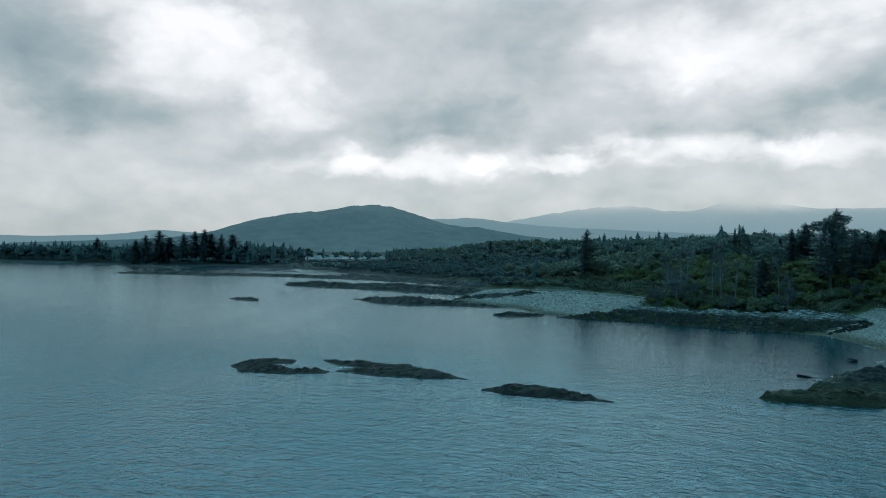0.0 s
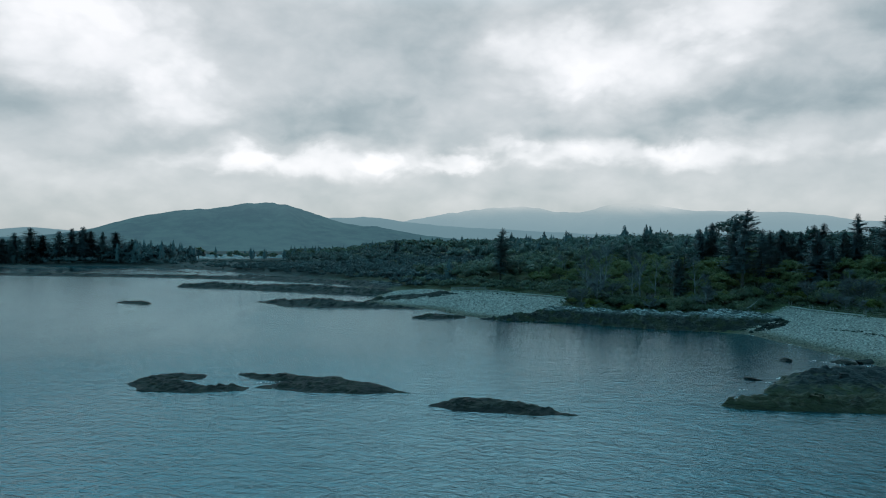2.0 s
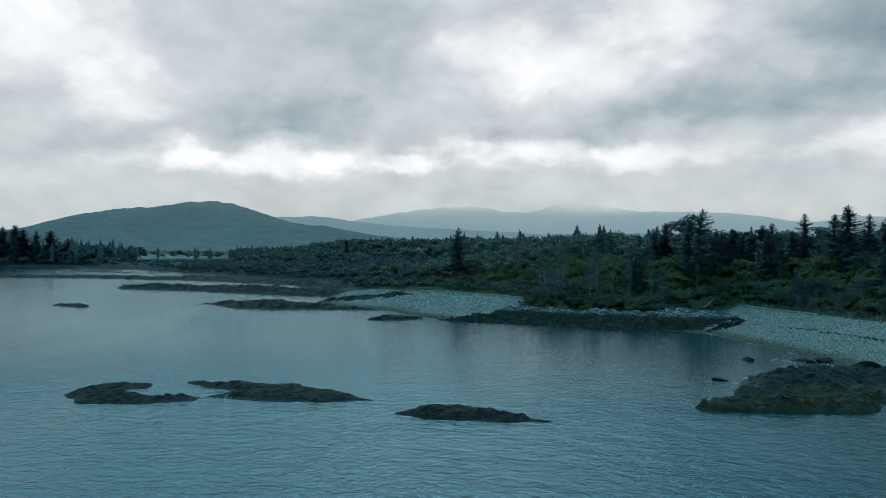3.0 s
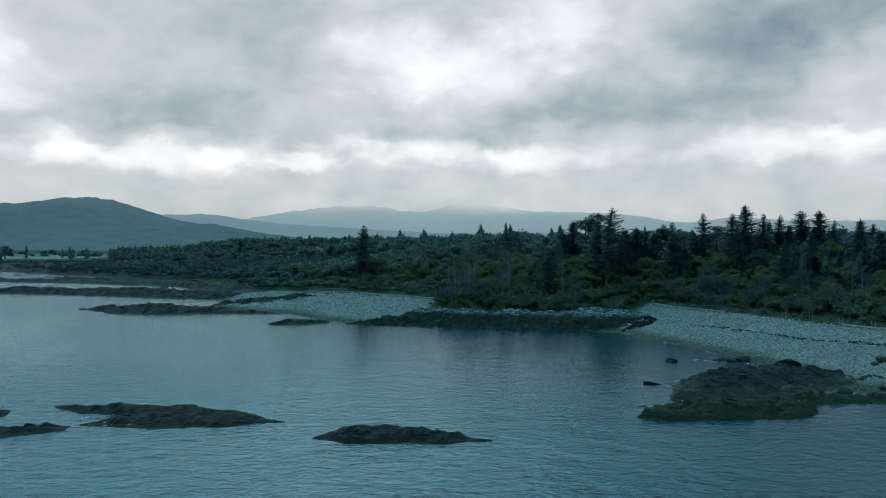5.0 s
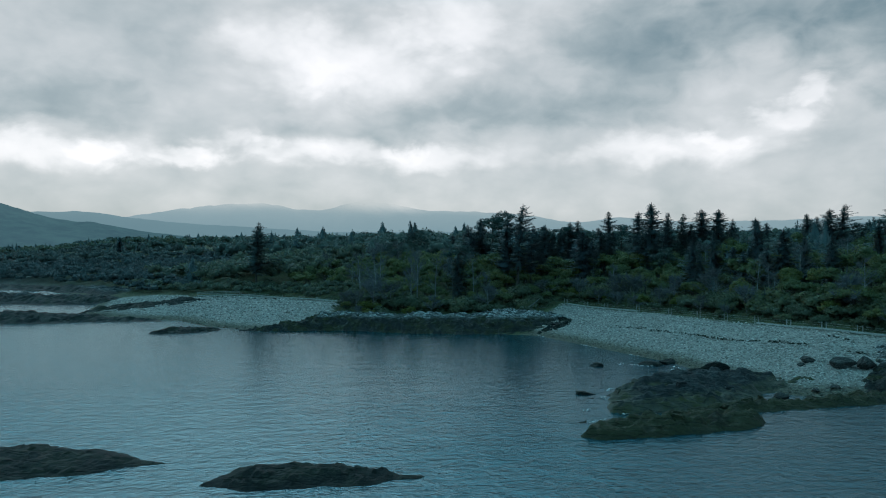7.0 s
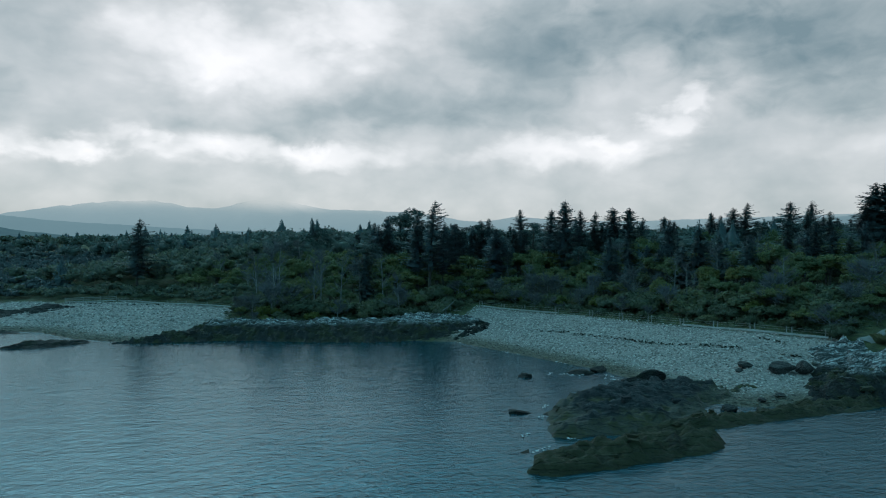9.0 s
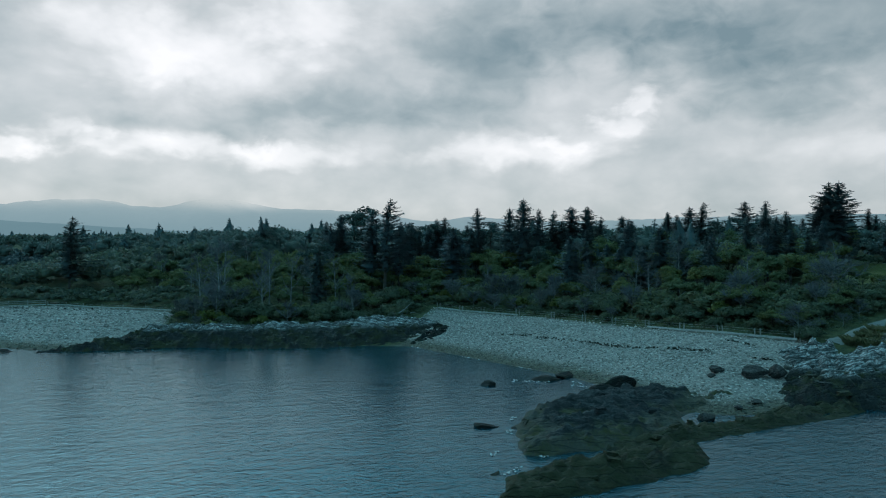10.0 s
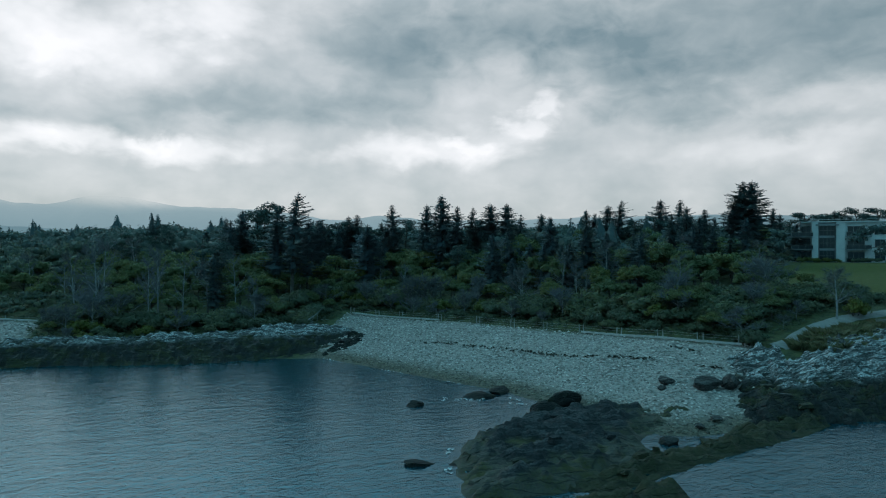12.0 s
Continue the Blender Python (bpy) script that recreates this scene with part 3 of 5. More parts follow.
# ---- shore rocks ----
def rock_mass(name, outline, top, seed, label, mat=None, cell=0.4, skirt=2.2, bed=(0.5, 0.85), step=0.5, rough=0.22, on_land=False, group="", blocks=0, period=2.1, smooth=False):
    """A bed of rock: rises from its outline to its top, with tilted layers broken into ledges."""
    mat = mat or SKERRY
    ox, oy = [p[0] for p in outline], [p[1] for p in outline]
    xs, ys = np.arange(min(ox) - 1.5, max(ox) + 1.5, cell), np.arange(min(oy) - 1.5, max(oy) + 1.5, cell)
    gx, gy = np.meshgrid(xs, ys)
    size = max(0.75, cell / 0.4)
    gx = gx + 0.15 * cell * fbm(gx / cell, gy / cell, seed + 9, 1)
    d = inside_distance(gx, gy, outline) + 0.25 * size + 0.6 * size * fbm(gx / (2.6 * size), gy / (2.6 * size), seed)
    body = top * (1 - np.exp(-np.clip(d, 0, None) / skirt)) * (1 + 0.45 * fbm(gx / (5 * size), gy / (5 * size), seed + 2))
    across = gx * bed[0] + gy * bed[1] + 0.9 * size * fbm(gx / (3.5 * size), gy / (3.5 * size), seed + 4)
    saw = np.mod(across / (period * size), 1.0)
    ledge = np.where(saw < 0.75, saw / 0.75, (1 - saw) / 0.25)
    z = body + ramp(d, 0, 1.2 * size) * (step * (ledge - 0.5) + rough * fbm(gx / (0.9 * size), gy / (0.9 * size), seed + 6, 3))
    z = np.where(d < 0, np.maximum(-0.8, d * 0.7), z)
    if on_land:
        z = z + np.maximum(land(gx, gy), -0.4) - 0.15
    keep = (d > -1.2 * size)
    faces = grid_faces(len(xs), len(ys))
    faces = faces[keep.reshape(-1)[faces].all(1)]
    used, faces = np.unique(faces, return_inverse=True)
    verts = np.stack([gx, gy, z], -1).reshape(-1, 3)[used]
    ob = mesh_object(name, verts.tolist(), faces.reshape(-1, 4).tolist(), mat, smooth=smooth)
    slabs(ob, verts, seed, mat, size, blocks, bed)
    return tagged(ob, label, "rock", group)


def slabs(ob, verts, seed, mat, size, count, bed):
    """Loose tilted blocks that lie on a bed of rock, along its layers."""
    rng = random.Random(seed)
    high = [v for v in verts.tolist() if v[2] > 0.25] if count else []
    turn = math.degrees(math.atan2(bed[1], bed[0])) + 90
    shapes = []
    for k in range(min(count, 6)):
        v, f = [], [(0, 3, 2, 1), (4, 5, 6, 7), (0, 1, 5, 4), (1, 2, 6, 5), (2, 3, 7, 6), (3, 0, 4, 7)]
        for z, s in ((-0.5, 1.0), (0.30, 0.72)):
            for x, y in ((-1, -1), (1, -1), (1, 1), (-1, 1)):
                v.append((x * s * rng.uniform(0.65, 1.15), y * s * 0.55 * rng.uniform(0.65, 1.15), z * rng.uniform(0.75, 1.2)))
        me = bpy.data.meshes.new("slab")
        me.from_pydata(v, [], f)
        me.materials.append(mat)
        shapes.append(me)
    for k in range(count):
        x, y, z = rng.choice(high)
        o = new("slab", shapes[k % len(shapes)])
        o.parent = ob
        s = size * rng.uniform(0.35, 1.0)
        o.matrix_basis = pose(x, y, z + 0.05 * s, rng.uniform(-22, 6), rng.uniform(-10, 10), turn + rng.uniform(-22, 22)) @ Matrix.Diagonal((s, s, s * rng.uniform(0.5, 0.95), 1))


def build_rocks():
    low = "skerries in the bay"
    rock_mass("skerry", [(-31, 90), (-28, 87), (-23, 85.5), (-18, 86.5), (-17.5, 88), (-22, 89), (-25, 91), (-27, 93), (-24, 94), (-23.5, 95.8), (-28, 97), (-31, 94.5)], 0.42, 101, "low dark weedy skerry curled round a small pool", cell=0.32, group=low, step=0.22, skirt=1.5)
    rock_mass("skerry", [(-20, 96), (-14, 95), (-8, 92), (-4, 88.5), (-0.5, 83.2), (-5, 83.5), (-10, 84.5), (-14, 86), (-17.5, 88), (-14, 90), (-18, 92.5)], 0.55, 111, "long low black skerry tapering into the water", cell=0.32, group=low, step=0.22)
    rock_mass("skerry", [(0.5, 77.5), (3, 75), (7, 74), (10, 72.6), (14, 72.2), (11, 75.5), (8, 78), (4, 79.3)], 0.85, 121, "small dark skerry with a rounded hump", cell=0.28, group=low, step=0.22, skirt=1.8)
    rock_mass("skerry", [(-71, 207), (-66, 202), (-60, 200), (-61, 204), (-65, 208)], 0.8, 131, "far small black skerry awash in the bay", cell=0.5, group=low)
    rock_mass("skerry", [(7, 161), (11, 158), (16, 158.5), (18, 161), (14, 164), (9, 164)], 0.8, 141, "flat dark skerry just off the shingle", cell=0.4, group=low)
    ledge = "tidal ledges"
    rock_mass("rock_ledge", [(-74, 282), (-60, 272), (-47, 264), (-24, 247), (-11, 236), (6, 232), (10, 245), (0, 256), (-18, 270), (-32, 278), (-50, 283), (-64, 289)], 1.7, 151, "long dark tidal ledge reaching out from the heath", LEDGE, cell=0.7, skirt=5, group=ledge, rough=0.55, step=0.7)
    rock_mass("rock_ledge", [(-205, 398), (-160, 378), (-120, 368), (-74, 350), (-40, 326), (-14, 300), (-8, 312), (-30, 338), (-60, 360), (-100, 380), (-150, 390), (-198, 404)], 1.3, 161, "low black rock ledge beyond the inlet", LEDGE, cell=1.2, skirt=6, group=ledge, rough=0.6, step=0.7)
    rock_mass("rock_ledge", [(-33, 207), (-24, 193), (-18, 188), (-9, 186.5), (3, 184), (10, 180), (10, 184), (2, 192), (-6, 204), (-16, 211), (-26, 211)], 0.9, 171, "grey tidal ledge beside the far shingle", LEDGE, cell=0.6, skirt=4, group=ledge, rough=0.5, step=0.6)
    rock_mass("rock_ledge", [(-6, 206), (4, 199), (14, 195), (23, 196), (20, 200), (9, 205), (-1, 210)], 0.8, 181, "dark weedy ledge crossing the far shingle", SKERRY, cell=0.6, skirt=3, group=ledge, on_land=True, rough=0.5)
    rock_mass("rock_ledge", [(-296, 580), (-236, 505), (-186, 487), (-140, 462), (-90, 418), (-62, 375), (-75, 408), (-110, 450), (-160, 488), (-200, 512), (-240, 560), (-290, 604)], 1.2, 191, "far shore ledge of dark rock under heath", LEDGE, cell=1.8, skirt=8, group=ledge, on_land=True, rough=0.5)
    rock_mass("rock_ledge", [(-900, 762), (-444, 652), (-370, 622), (-294, 575), (-300, 590), (-370, 636), (-444, 668), (-900, 790)], 2.2, 196, "long dark shore ledge far across the water", LEDGE, cell=3.0, skirt=9, group=ledge, on_land=True, rough=1.0)
    rock_mass("rock_ledge", [(-72, 396), (-62, 394), (-38, 361), (-13, 329), (0, 301), (7, 273), (12, 250), (4, 252), (-2, 270), (-10, 290), (-24, 318), (-48, 352), (-66, 380)], 1.0, 197, "dark rock shelf below the heath with pale dry edges", LEDGE, cell=0.9, skirt=4, group=ledge, on_land=True, rough=0.6, step=0.7)
    # the wooded point between the beaches
    rock_mass("rocky_point", [(19, 158), (25, 153.5), (33, 151), (38, 148), (44, 141.5), (49, 137), (54, 133), (61, 131.2), (66, 129.6), (71.5, 130.6), (76.5, 133.6), (76, 137), (70, 143), (60, 146), (52, 151), (45, 158), (38, 162), (32, 158), (25, 157.5)], 1.8, 201, "tilted bedded rock point, weedy below and pale grey above", SHORE, cell=0.30, skirt=4.2, bed=(0.35, 0.95), step=0.75, rough=0.4, on_land=True, blocks=30)
    rock_mass("rock_ledge", [(65.5, 127.8), (69, 126.8), (73, 127.6), (75.5, 130), (75, 132), (70, 131)], 0.5, 206, "low dark weedy ledge running onto the near shingle", SKERRY, cell=0.3, skirt=1.2, group=ledge, on_land=True, rough=0.4, step=0.4, blocks=10)
    # the reef before the near shingle
    rock_mass("weedy_reef", [(29.5, 74.5), (33, 76.6), (38, 76.3), (43, 74.4), (48, 71.6), (47, 70), (42, 70), (36, 71.4), (31, 73)], 1.45, 211, "rounded reef hump thick with olive brown wrack", WEED, cell=0.22, skirt=1.5, step=0.35, rough=0.36, blocks=6, period=3.4, smooth=True)
    rock_mass("reef", [(37, 79.5), (40, 82), (43, 85), (46, 87), (51, 87.2), (56, 87.3), (60, 85.5), (64, 82), (67, 78.4), (65, 76.4), (61, 77.3), (58, 78), (55.5, 77.6), (54, 76), (50, 75.2), (46, 75.8), (42, 77)], 1.55, 221, "broad dark grey reef of cracked rock with weed", REEF, cell=0.22, skirt=2.0, step=0.75, rough=0.34, period=4.2, smooth=True, bed=(0.30, 0.95), blocks=14)
    rock_mass("weedy_reef", [(43, 77), (48, 76), (52, 76.5), (54, 75.2), (57, 73.6), (60, 73.0), (64, 73.4), (69, 72.4), (73, 69.6), (70, 68), (65, 69), (58, 71), (54, 72), (48, 73.2), (44, 75)], 0.8, 231, "low arm of reef under dark brown wrack", WEED, cell=0.22, skirt=1.4, step=0.40, rough=0.36, blocks=12, period=3.4, smooth=True)
    rock_mass("shore_rock", [(66, 72.5), (70, 75.5), (75, 76), (80, 79.5), (86, 79), (88, 76), (84, 74), (92, 73), (100, 69), (108, 62), (118, 48), (112, 40), (96, 50), (85, 57), (78, 62), (72, 66), (68, 69.5)], 1.3, 241, "jagged pale grey bedded rock rising from the sea", SHORE, cell=0.27, skirt=3.0, bed=(0.9, 0.45), step=1.0, rough=0.5, on_land=True, blocks=70)


build_rocks()


def boulder(x, y, size, seed, label, mat=None, squash=0.55, turn=0.0, long=1.3, name="boulder"):
    rng = np.random.RandomState(seed)
    bm = bmesh.new()
    bmesh.ops.create_icosphere(bm, subdivisions=4, radius=1.0)
    off = rng.rand(3) * 40
    cuts = [Vector(rng.randn(3)).normalized() for _ in range(11)]
    deep = [0.50 + 0.28 * rng.rand() for _ in cuts]
    for v in bm.verts:
        p = v.co.copy()
        for c, k in zip(cuts, deep):
            s = p.dot(c)
            if s > k:
                p -= c * (s - k) * 0.95
        p *= 1 + 0.14 * noise.noise(p * 1.6 + Vector(off)) + 0.05 * noise.noise(p * 5 + Vector(off))
        v.co = Vector((p.x * size * long, p.y * size, p.z * size * squash))
    me = bpy.data.meshes.new(name)
    bm.to_mesh(me)
    bm.free()
    me.materials.append(mat or STONE)
    ob = new(name, me)
    z = max(float(land(x, y)), -0.35)
    ob.matrix_basis = pose(x, y, z + size * squash * 0.45, 0, 0, turn)
    return tagged(ob, label, "boulder", "boulders along the shore")


BOULDERS = [
    (53.3, 99.0, 1.0, 0.55, 10), (60.5, 97.0, 1.5, 0.45, -20), (63.3, 96.6, 1.3, 0.40, 10), (40.9, 86.9, 1.15, 0.42, -30), (59.6, 88.3, 1.5, 0.62, 30), (62.2, 87.8, 1.35, 0.75, -25), (61.0, 89.3, 1.0, 0.6, 60),
    (70.7, 81.8, 0.8, 0.7, 0), (71.3, 78.2, 1.3, 0.65, -50), (73.4, 76.6, 1.3, 0.75, 20), (57.2, 76.0, 0.9, 0.8, 20), (58.9, 73.3, 1.0, 0.6, 60), (38.6, 83.3, 0.5, 0.45, 0), (42.6, 84.9, 0.8, 0.35, -20), (36.6, 80.8, 0.8, 0.35, -25),
    (38.3, 80.2, 0.65, 0.4, 10), (33.0, 78.2, 0.7, 0.4, 15), (35.6, 77.9, 0.7, 0.4, 0), (69.0, 81.4, 0.45, 0.6, 0), (62.0, 75.3, 0.5, 0.5, 40), (64.8, 75.0, 0.6, 0.45, 10),
]
for k, (bx, by, bs, sq, tn) in enumerate(BOULDERS):
    boulder(bx, by, bs, 300 + k, "dark rounded boulder wet at the water's edge" if by > 83 or bx < 45 else "grey-brown boulder on the shingle", SKERRY if by > 83 or bx < 45 else STONE, sq, tn)


# ---- trees and shrubs ----
def tube(shape, pts, radii, sides=5):
    """Adds a tapered limb along pts to shape = (verts, faces)."""
    verts, faces = shape
    first = len(verts)
    for k, (p, r) in enumerate(zip(pts, radii)):
        way = (Vector(pts[min(k + 1, len(pts) - 1)]) - Vector(pts[max(k - 1, 0)])).normalized()
        a = way.orthogonal().normalized()
        b = way.cross(a)
        for s in range(sides):
            f = 2 * math.pi * s / sides
            verts.append(tuple(Vector(p) + (a * math.cos(f) + b * math.sin(f)) * r))
    for k in range(len(pts) - 1):
        for s in range(sides):
            i, j = first + k * sides + s, first + k * sides + (s + 1) % sides
            faces.append((i, j, j + sides, i + sides))
    return shape


def leaf_clumps(shape, centres, normals, size, rng, long=1.3):
    """Adds small bent leaf clumps, each two triangles that face roughly along its normal."""
    n = len(centres)
    nor = normals + 0.70 * rng.randn(n, 3)
    nor /= np.linalg.norm(nor, axis=1, keepdims=True) + 1e-9
    side = np.cross(nor, rng.randn(n, 3))
    side /= np.linalg.norm(side, axis=1, keepdims=True) + 1e-9
    up = np.cross(nor, side)
    s = (size * (0.6 + 0.8 * rng.rand(n)))[:, None]
    v = np.stack([centres - side * s, centres - up * s * long * 0.6 - nor * s * 0.25, centres + side * s, centres + up * s * long * 0.6 - nor * s * 0.25], 1).reshape(-1, 3)
    first = len(shape[0])
    shape[0].extend(map(tuple, v.tolist()))
    shape[1].extend(map(tuple, (np.arange(4 * n).reshape(-1, 4) + first).tolist()))
    soft = normals / (np.linalg.norm(normals, axis=1, keepdims=True) + 1e-9) + 0.55 * nor
    soft /= np.linalg.norm(soft, axis=1, keepdims=True) + 1e-9
    shape[2].extend(map(tuple, np.repeat(soft, 4, axis=0).tolist()))
    return shape


def limb(start, way, length, rng, droop=0.0, bends=4):
    pts, p, w = [Vector(start)], Vector(start), Vector(way).normalized()
    for _ in range(bends):
        w = (w + Vector(rng.randn(3)) * 0.16 + Vector((0, 0, -droop))).normalized()
        p = p + w * (length / bends)
        pts.append(p)
    return pts


def make_conifer(seed, tall, wide, ragged, bare=0.12, lean=0.0, wind=0.0):
    """A spruce: tiers of boughs, drooping below and lifted towards the top, each set with side sprays."""
    rng = np.random.RandomState(seed)
    stem = [(lean * (k / 6) ** 2 * tall, 0.05 * rng.randn(), tall * k / 6) for k in range(7)]
    trunk = tube(([], []), stem, [0.016 * tall * (1 - 0.93 * k / 6) + 0.015 for k in range(7)], 6)
    verts, faces, soft = [], [], []

    def spray(a, b, c, face):
        n = len(verts)
        verts.extend((tuple(a), tuple(b), tuple(c)))
        faces.append((n, n + 1, n + 2))
        soft.extend([tuple((face + Vector(rng.randn(3)) * 0.25).normalized())] * 3)

    z = bare * tall
    while z < tall * 0.975:
        f = z / tall
        tier = 0.66 + 0.50 * rng.rand()
        reach = (wide * 1.20 * (1 - math.exp(-0.72 * (tall - z) / wide)) * tier + 0.06) * (1 - 0.35 * math.exp(-((f - bare) / 0.10) ** 2))
        base = Vector((lean * f * f * tall, 0, z))
        turn = rng.rand() * 6.3
        count = 9 if f < 0.75 else 7
        for b in range(count):
            if rng.rand() < ragged:
                continue
            a = turn + 6.283 * (b + 0.35 * rng.randn()) / count
            out = Vector((math.cos(a), math.sin(a), 0))
            side = Vector((-out.y, out.x, 0))
            length = reach * (0.62 + 0.5 * rng.rand()) * (1 + wind * out.x)
            rise = 0.46 * f - 0.20 + 0.08 * rng.randn()
            lift = 0.10 * rng.rand() - 0.04
            steps = max(2, int(length / 0.38))
            up = (out * 0.35 + Vector((0, 0, 0.9))).normalized()

            def along_bough(g):
                return base + out * (length * g) + Vector((0, 0, length * (rise * g + lift * g * g)))

            for k in range(steps):
                g, h = (k + 0.15) / steps, min(1.0, (k + 1.1) / steps)
                p, q = along_bough(g), along_bough(h)
                w = (0.50 + 0.46 * rng.rand()) * (1.15 - 0.65 * g) * min(1.25, 0.24 + 0.40 * reach)
                for way in (-1, 1):
                    tip = p + side * way * w + out * w * (0.5 + 0.4 * rng.rand()) + Vector((0, 0, -w * (0.05 + 0.30 * rng.rand())))
                    spray(p, q, tip, up + side * way * 0.4)
                if k % 2 == 0:
                    spray(p, q, (p + q) / 2 + side * 0.2 * rng.randn() + Vector((0, 0, -0.45 * w)), out + Vector((0, 0, 0.4)))
            end = along_bough(1.0)
            spray(end - side * 0.09, end + side * 0.09, end + out * 0.30 + Vector((0, 0, 0.12)), up)
        z += (0.30 + 0.040 * tall * (1 - f) * 0.75) * (0.75 + 0.5 * rng.rand())
    # the dark close boughs about the stem
    rings, sides = 26, 9
    for k in range(rings + 1):
        f = bare + (0.93 - bare) * k / rings
        n = len(verts)
        for i in range(sides):
            a = 6.283 * (i + 0.6 * rng.rand()) / sides
            out = Vector((math.cos(a), math.sin(a), 0))
            r = wide * (0.92 if k % 2 == 0 else 0.50) * (1 - f) ** 0.80 * (0.35 + 0.75 * rng.rand()) * (1 - 0.9 * ragged) * min(1.0, 0.6 + 3 * (f - bare)) + 0.05
            verts.append(tuple(Vector((lean * f * f * tall, 0, f * tall + (0.30 * rng.randn() - (0.45 if k % 2 == 0 else -0.1)) * (1 - f))) + out * r))
            soft.append(tuple((out + Vector((0, 0, 0.45))).normalized()))
            if k:
                j = (i + 1) % sides
                if rng.rand() > 0.12 + ragged * 1.1:
                    faces.append((n - sides + i, n - sides + j, n + j, n + i))
    top = Vector((lean * tall, 0, tall))
    spray(top + Vector((0.07, 0, -0.9)), top + Vector((-0.06, 0.06, -0.9)), top, Vector((0, -0.6, 0.8)))
    return trunk, (verts, faces, soft)


def ball_shape():
    """A small round body of 18 corners and 32 triangles."""
    v = [(1, 0, 0), (-1, 0, 0), (0, 1, 0), (0, -1, 0), (0, 0, 1), (0, 0, -1)]
    f, mids = [], {}
    for a, b, c in ((0, 2, 4), (2, 1, 4), (1, 3, 4), (3, 0, 4), (2, 0, 5), (1, 2, 5), (3, 1, 5), (0, 3, 5)):
        m = []
        for p, q in ((a, b), (b, c), (c, a)):
            key = min(p, q), max(p, q)
            if key not in mids:
                mids[key] = len(v)
                v.append(tuple((Vector(v[p]) + Vector(v[q])).normalized()))
            m.append(mids[key])
        f += [(a, m[0], m[2]), (m[0], b, m[1]), (m[2], m[1], c), tuple(m)]
    return np.array(v, float), f


BALL = ball_shape()


def inner_mass(shape, centre, radius, flat, rng):
    """The dense inside of a lobe of leaves, uneven all round."""
    v, f = BALL
    n = len(shape[0])
    p = centre + v * radius * (0.40 + 0.34 * rng.rand(len(v), 1)) * (1, 1, flat)
    shape[0].extend(map(tuple, p.tolist()))
    shape[1].extend((a + n, b + n, c + n) for a, b, c in f)
    soft = v + (0, 0, 0.35)
    soft /= np.linalg.norm(soft, axis=1, keepdims=True)
    shape[2].extend(map(tuple, soft.tolist()))


def crown_lobes(rng, lobes, centre, spread, lobe, amount, size, flat=0.75, shape=None):
    """Leaf clumps over uneven lobes: centre, spread and lobe in metres."""
    pts, nors = [], []
    for k in range(lobes):
        w = rng.randn(3)
        w /= np.linalg.norm(w)
        w[2] = abs(w[2]) * 0.9 - 0.25
        c = np.array(centre) + w * np.array(spread) * (0.35 + 0.65 * rng.rand())
        r = lobe * (0.65 + 0.7 * rng.rand())
        n = int(amount / lobes * (r / lobe) ** 1.5) + 6
        if shape is not None:
            inner_mass(shape, c, r, flat, rng)
        u = rng.randn(n, 3)
        u /= np.linalg.norm(u, axis=1, keepdims=True)
        u[:, 2] = np.where(u[:, 2] < -0.3, -u[:, 2] * 0.6, u[:, 2])
        q = r * (0.72 + 0.36 * rng.rand(n, 1))
        pts.append(c + u * q * (1, 1, flat))
        nors.append(u + (0, 0, 0.35))
    return np.concatenate(pts), np.concatenate(nors)


def make_broadleaf(seed, tall, wide, amount=2300, size=0.20, lobes=30, low=0.34):
    rng = np.random.RandomState(seed)
    fork = tall * low
    wood = tube(([], []), [(0, 0, -0.3), (0.1 * rng.randn(), 0.1 * rng.randn(), fork * 0.5), (0.2 * rng.randn(), 0.2 * rng.randn(), fork), (0.3 * rng.randn(), 0.3 * rng.randn(), tall * 0.72)], [0.030 * tall, 0.023 * tall, 0.018 * tall, 0.006 * tall], 6)
    for k in range(6):
        a = 6.283 * (k + rng.rand()) / 6
        tube(wood, limb((0, 0, fork * (0.8 + 0.4 * rng.rand())), (math.cos(a), math.sin(a), 0.75), wide * 1.0, rng), [0.011 * tall, 0.008 * tall, 0.006 * tall, 0.004 * tall, 0.002 * tall], 4)
    crown = ([], [], [])
    p, n = crown_lobes(rng, lobes, (0, 0, tall * 0.60), (wide * 0.88, wide * 0.88, tall * 0.34), wide * 0.27, amount, size, 0.92, crown)
    return wood, leaf_clumps(crown, p, n, size, rng)


def make_shrub(seed, tall, wide, amount=950, size=0.155, lobes=16):
    rng = np.random.RandomState(seed)
    wood, crown = ([], []), ([], [], [])
    for k in range(5):
        a = 6.283 * (k + rng.rand()) / 5
        tube(wood, limb((0.1 * math.cos(a), 0.1 * math.sin(a), -0.2), (math.cos(a) * 0.7, math.sin(a) * 0.7, 1), tall * 0.8, rng, 0.0, 3), [0.05, 0.04, 0.03, 0.015], 4)
    p, n = crown_lobes(rng, lobes, (0, 0, tall * 0.40), (wide * 0.85, wide * 0.85, tall * 0.38), min(wide, tall) * 0.34, amount, size, 0.95, crown)
    p[:, 2] = np.maximum(p[:, 2], 0.02)
    return wood, leaf_clumps(crown, p, n, size, rng)


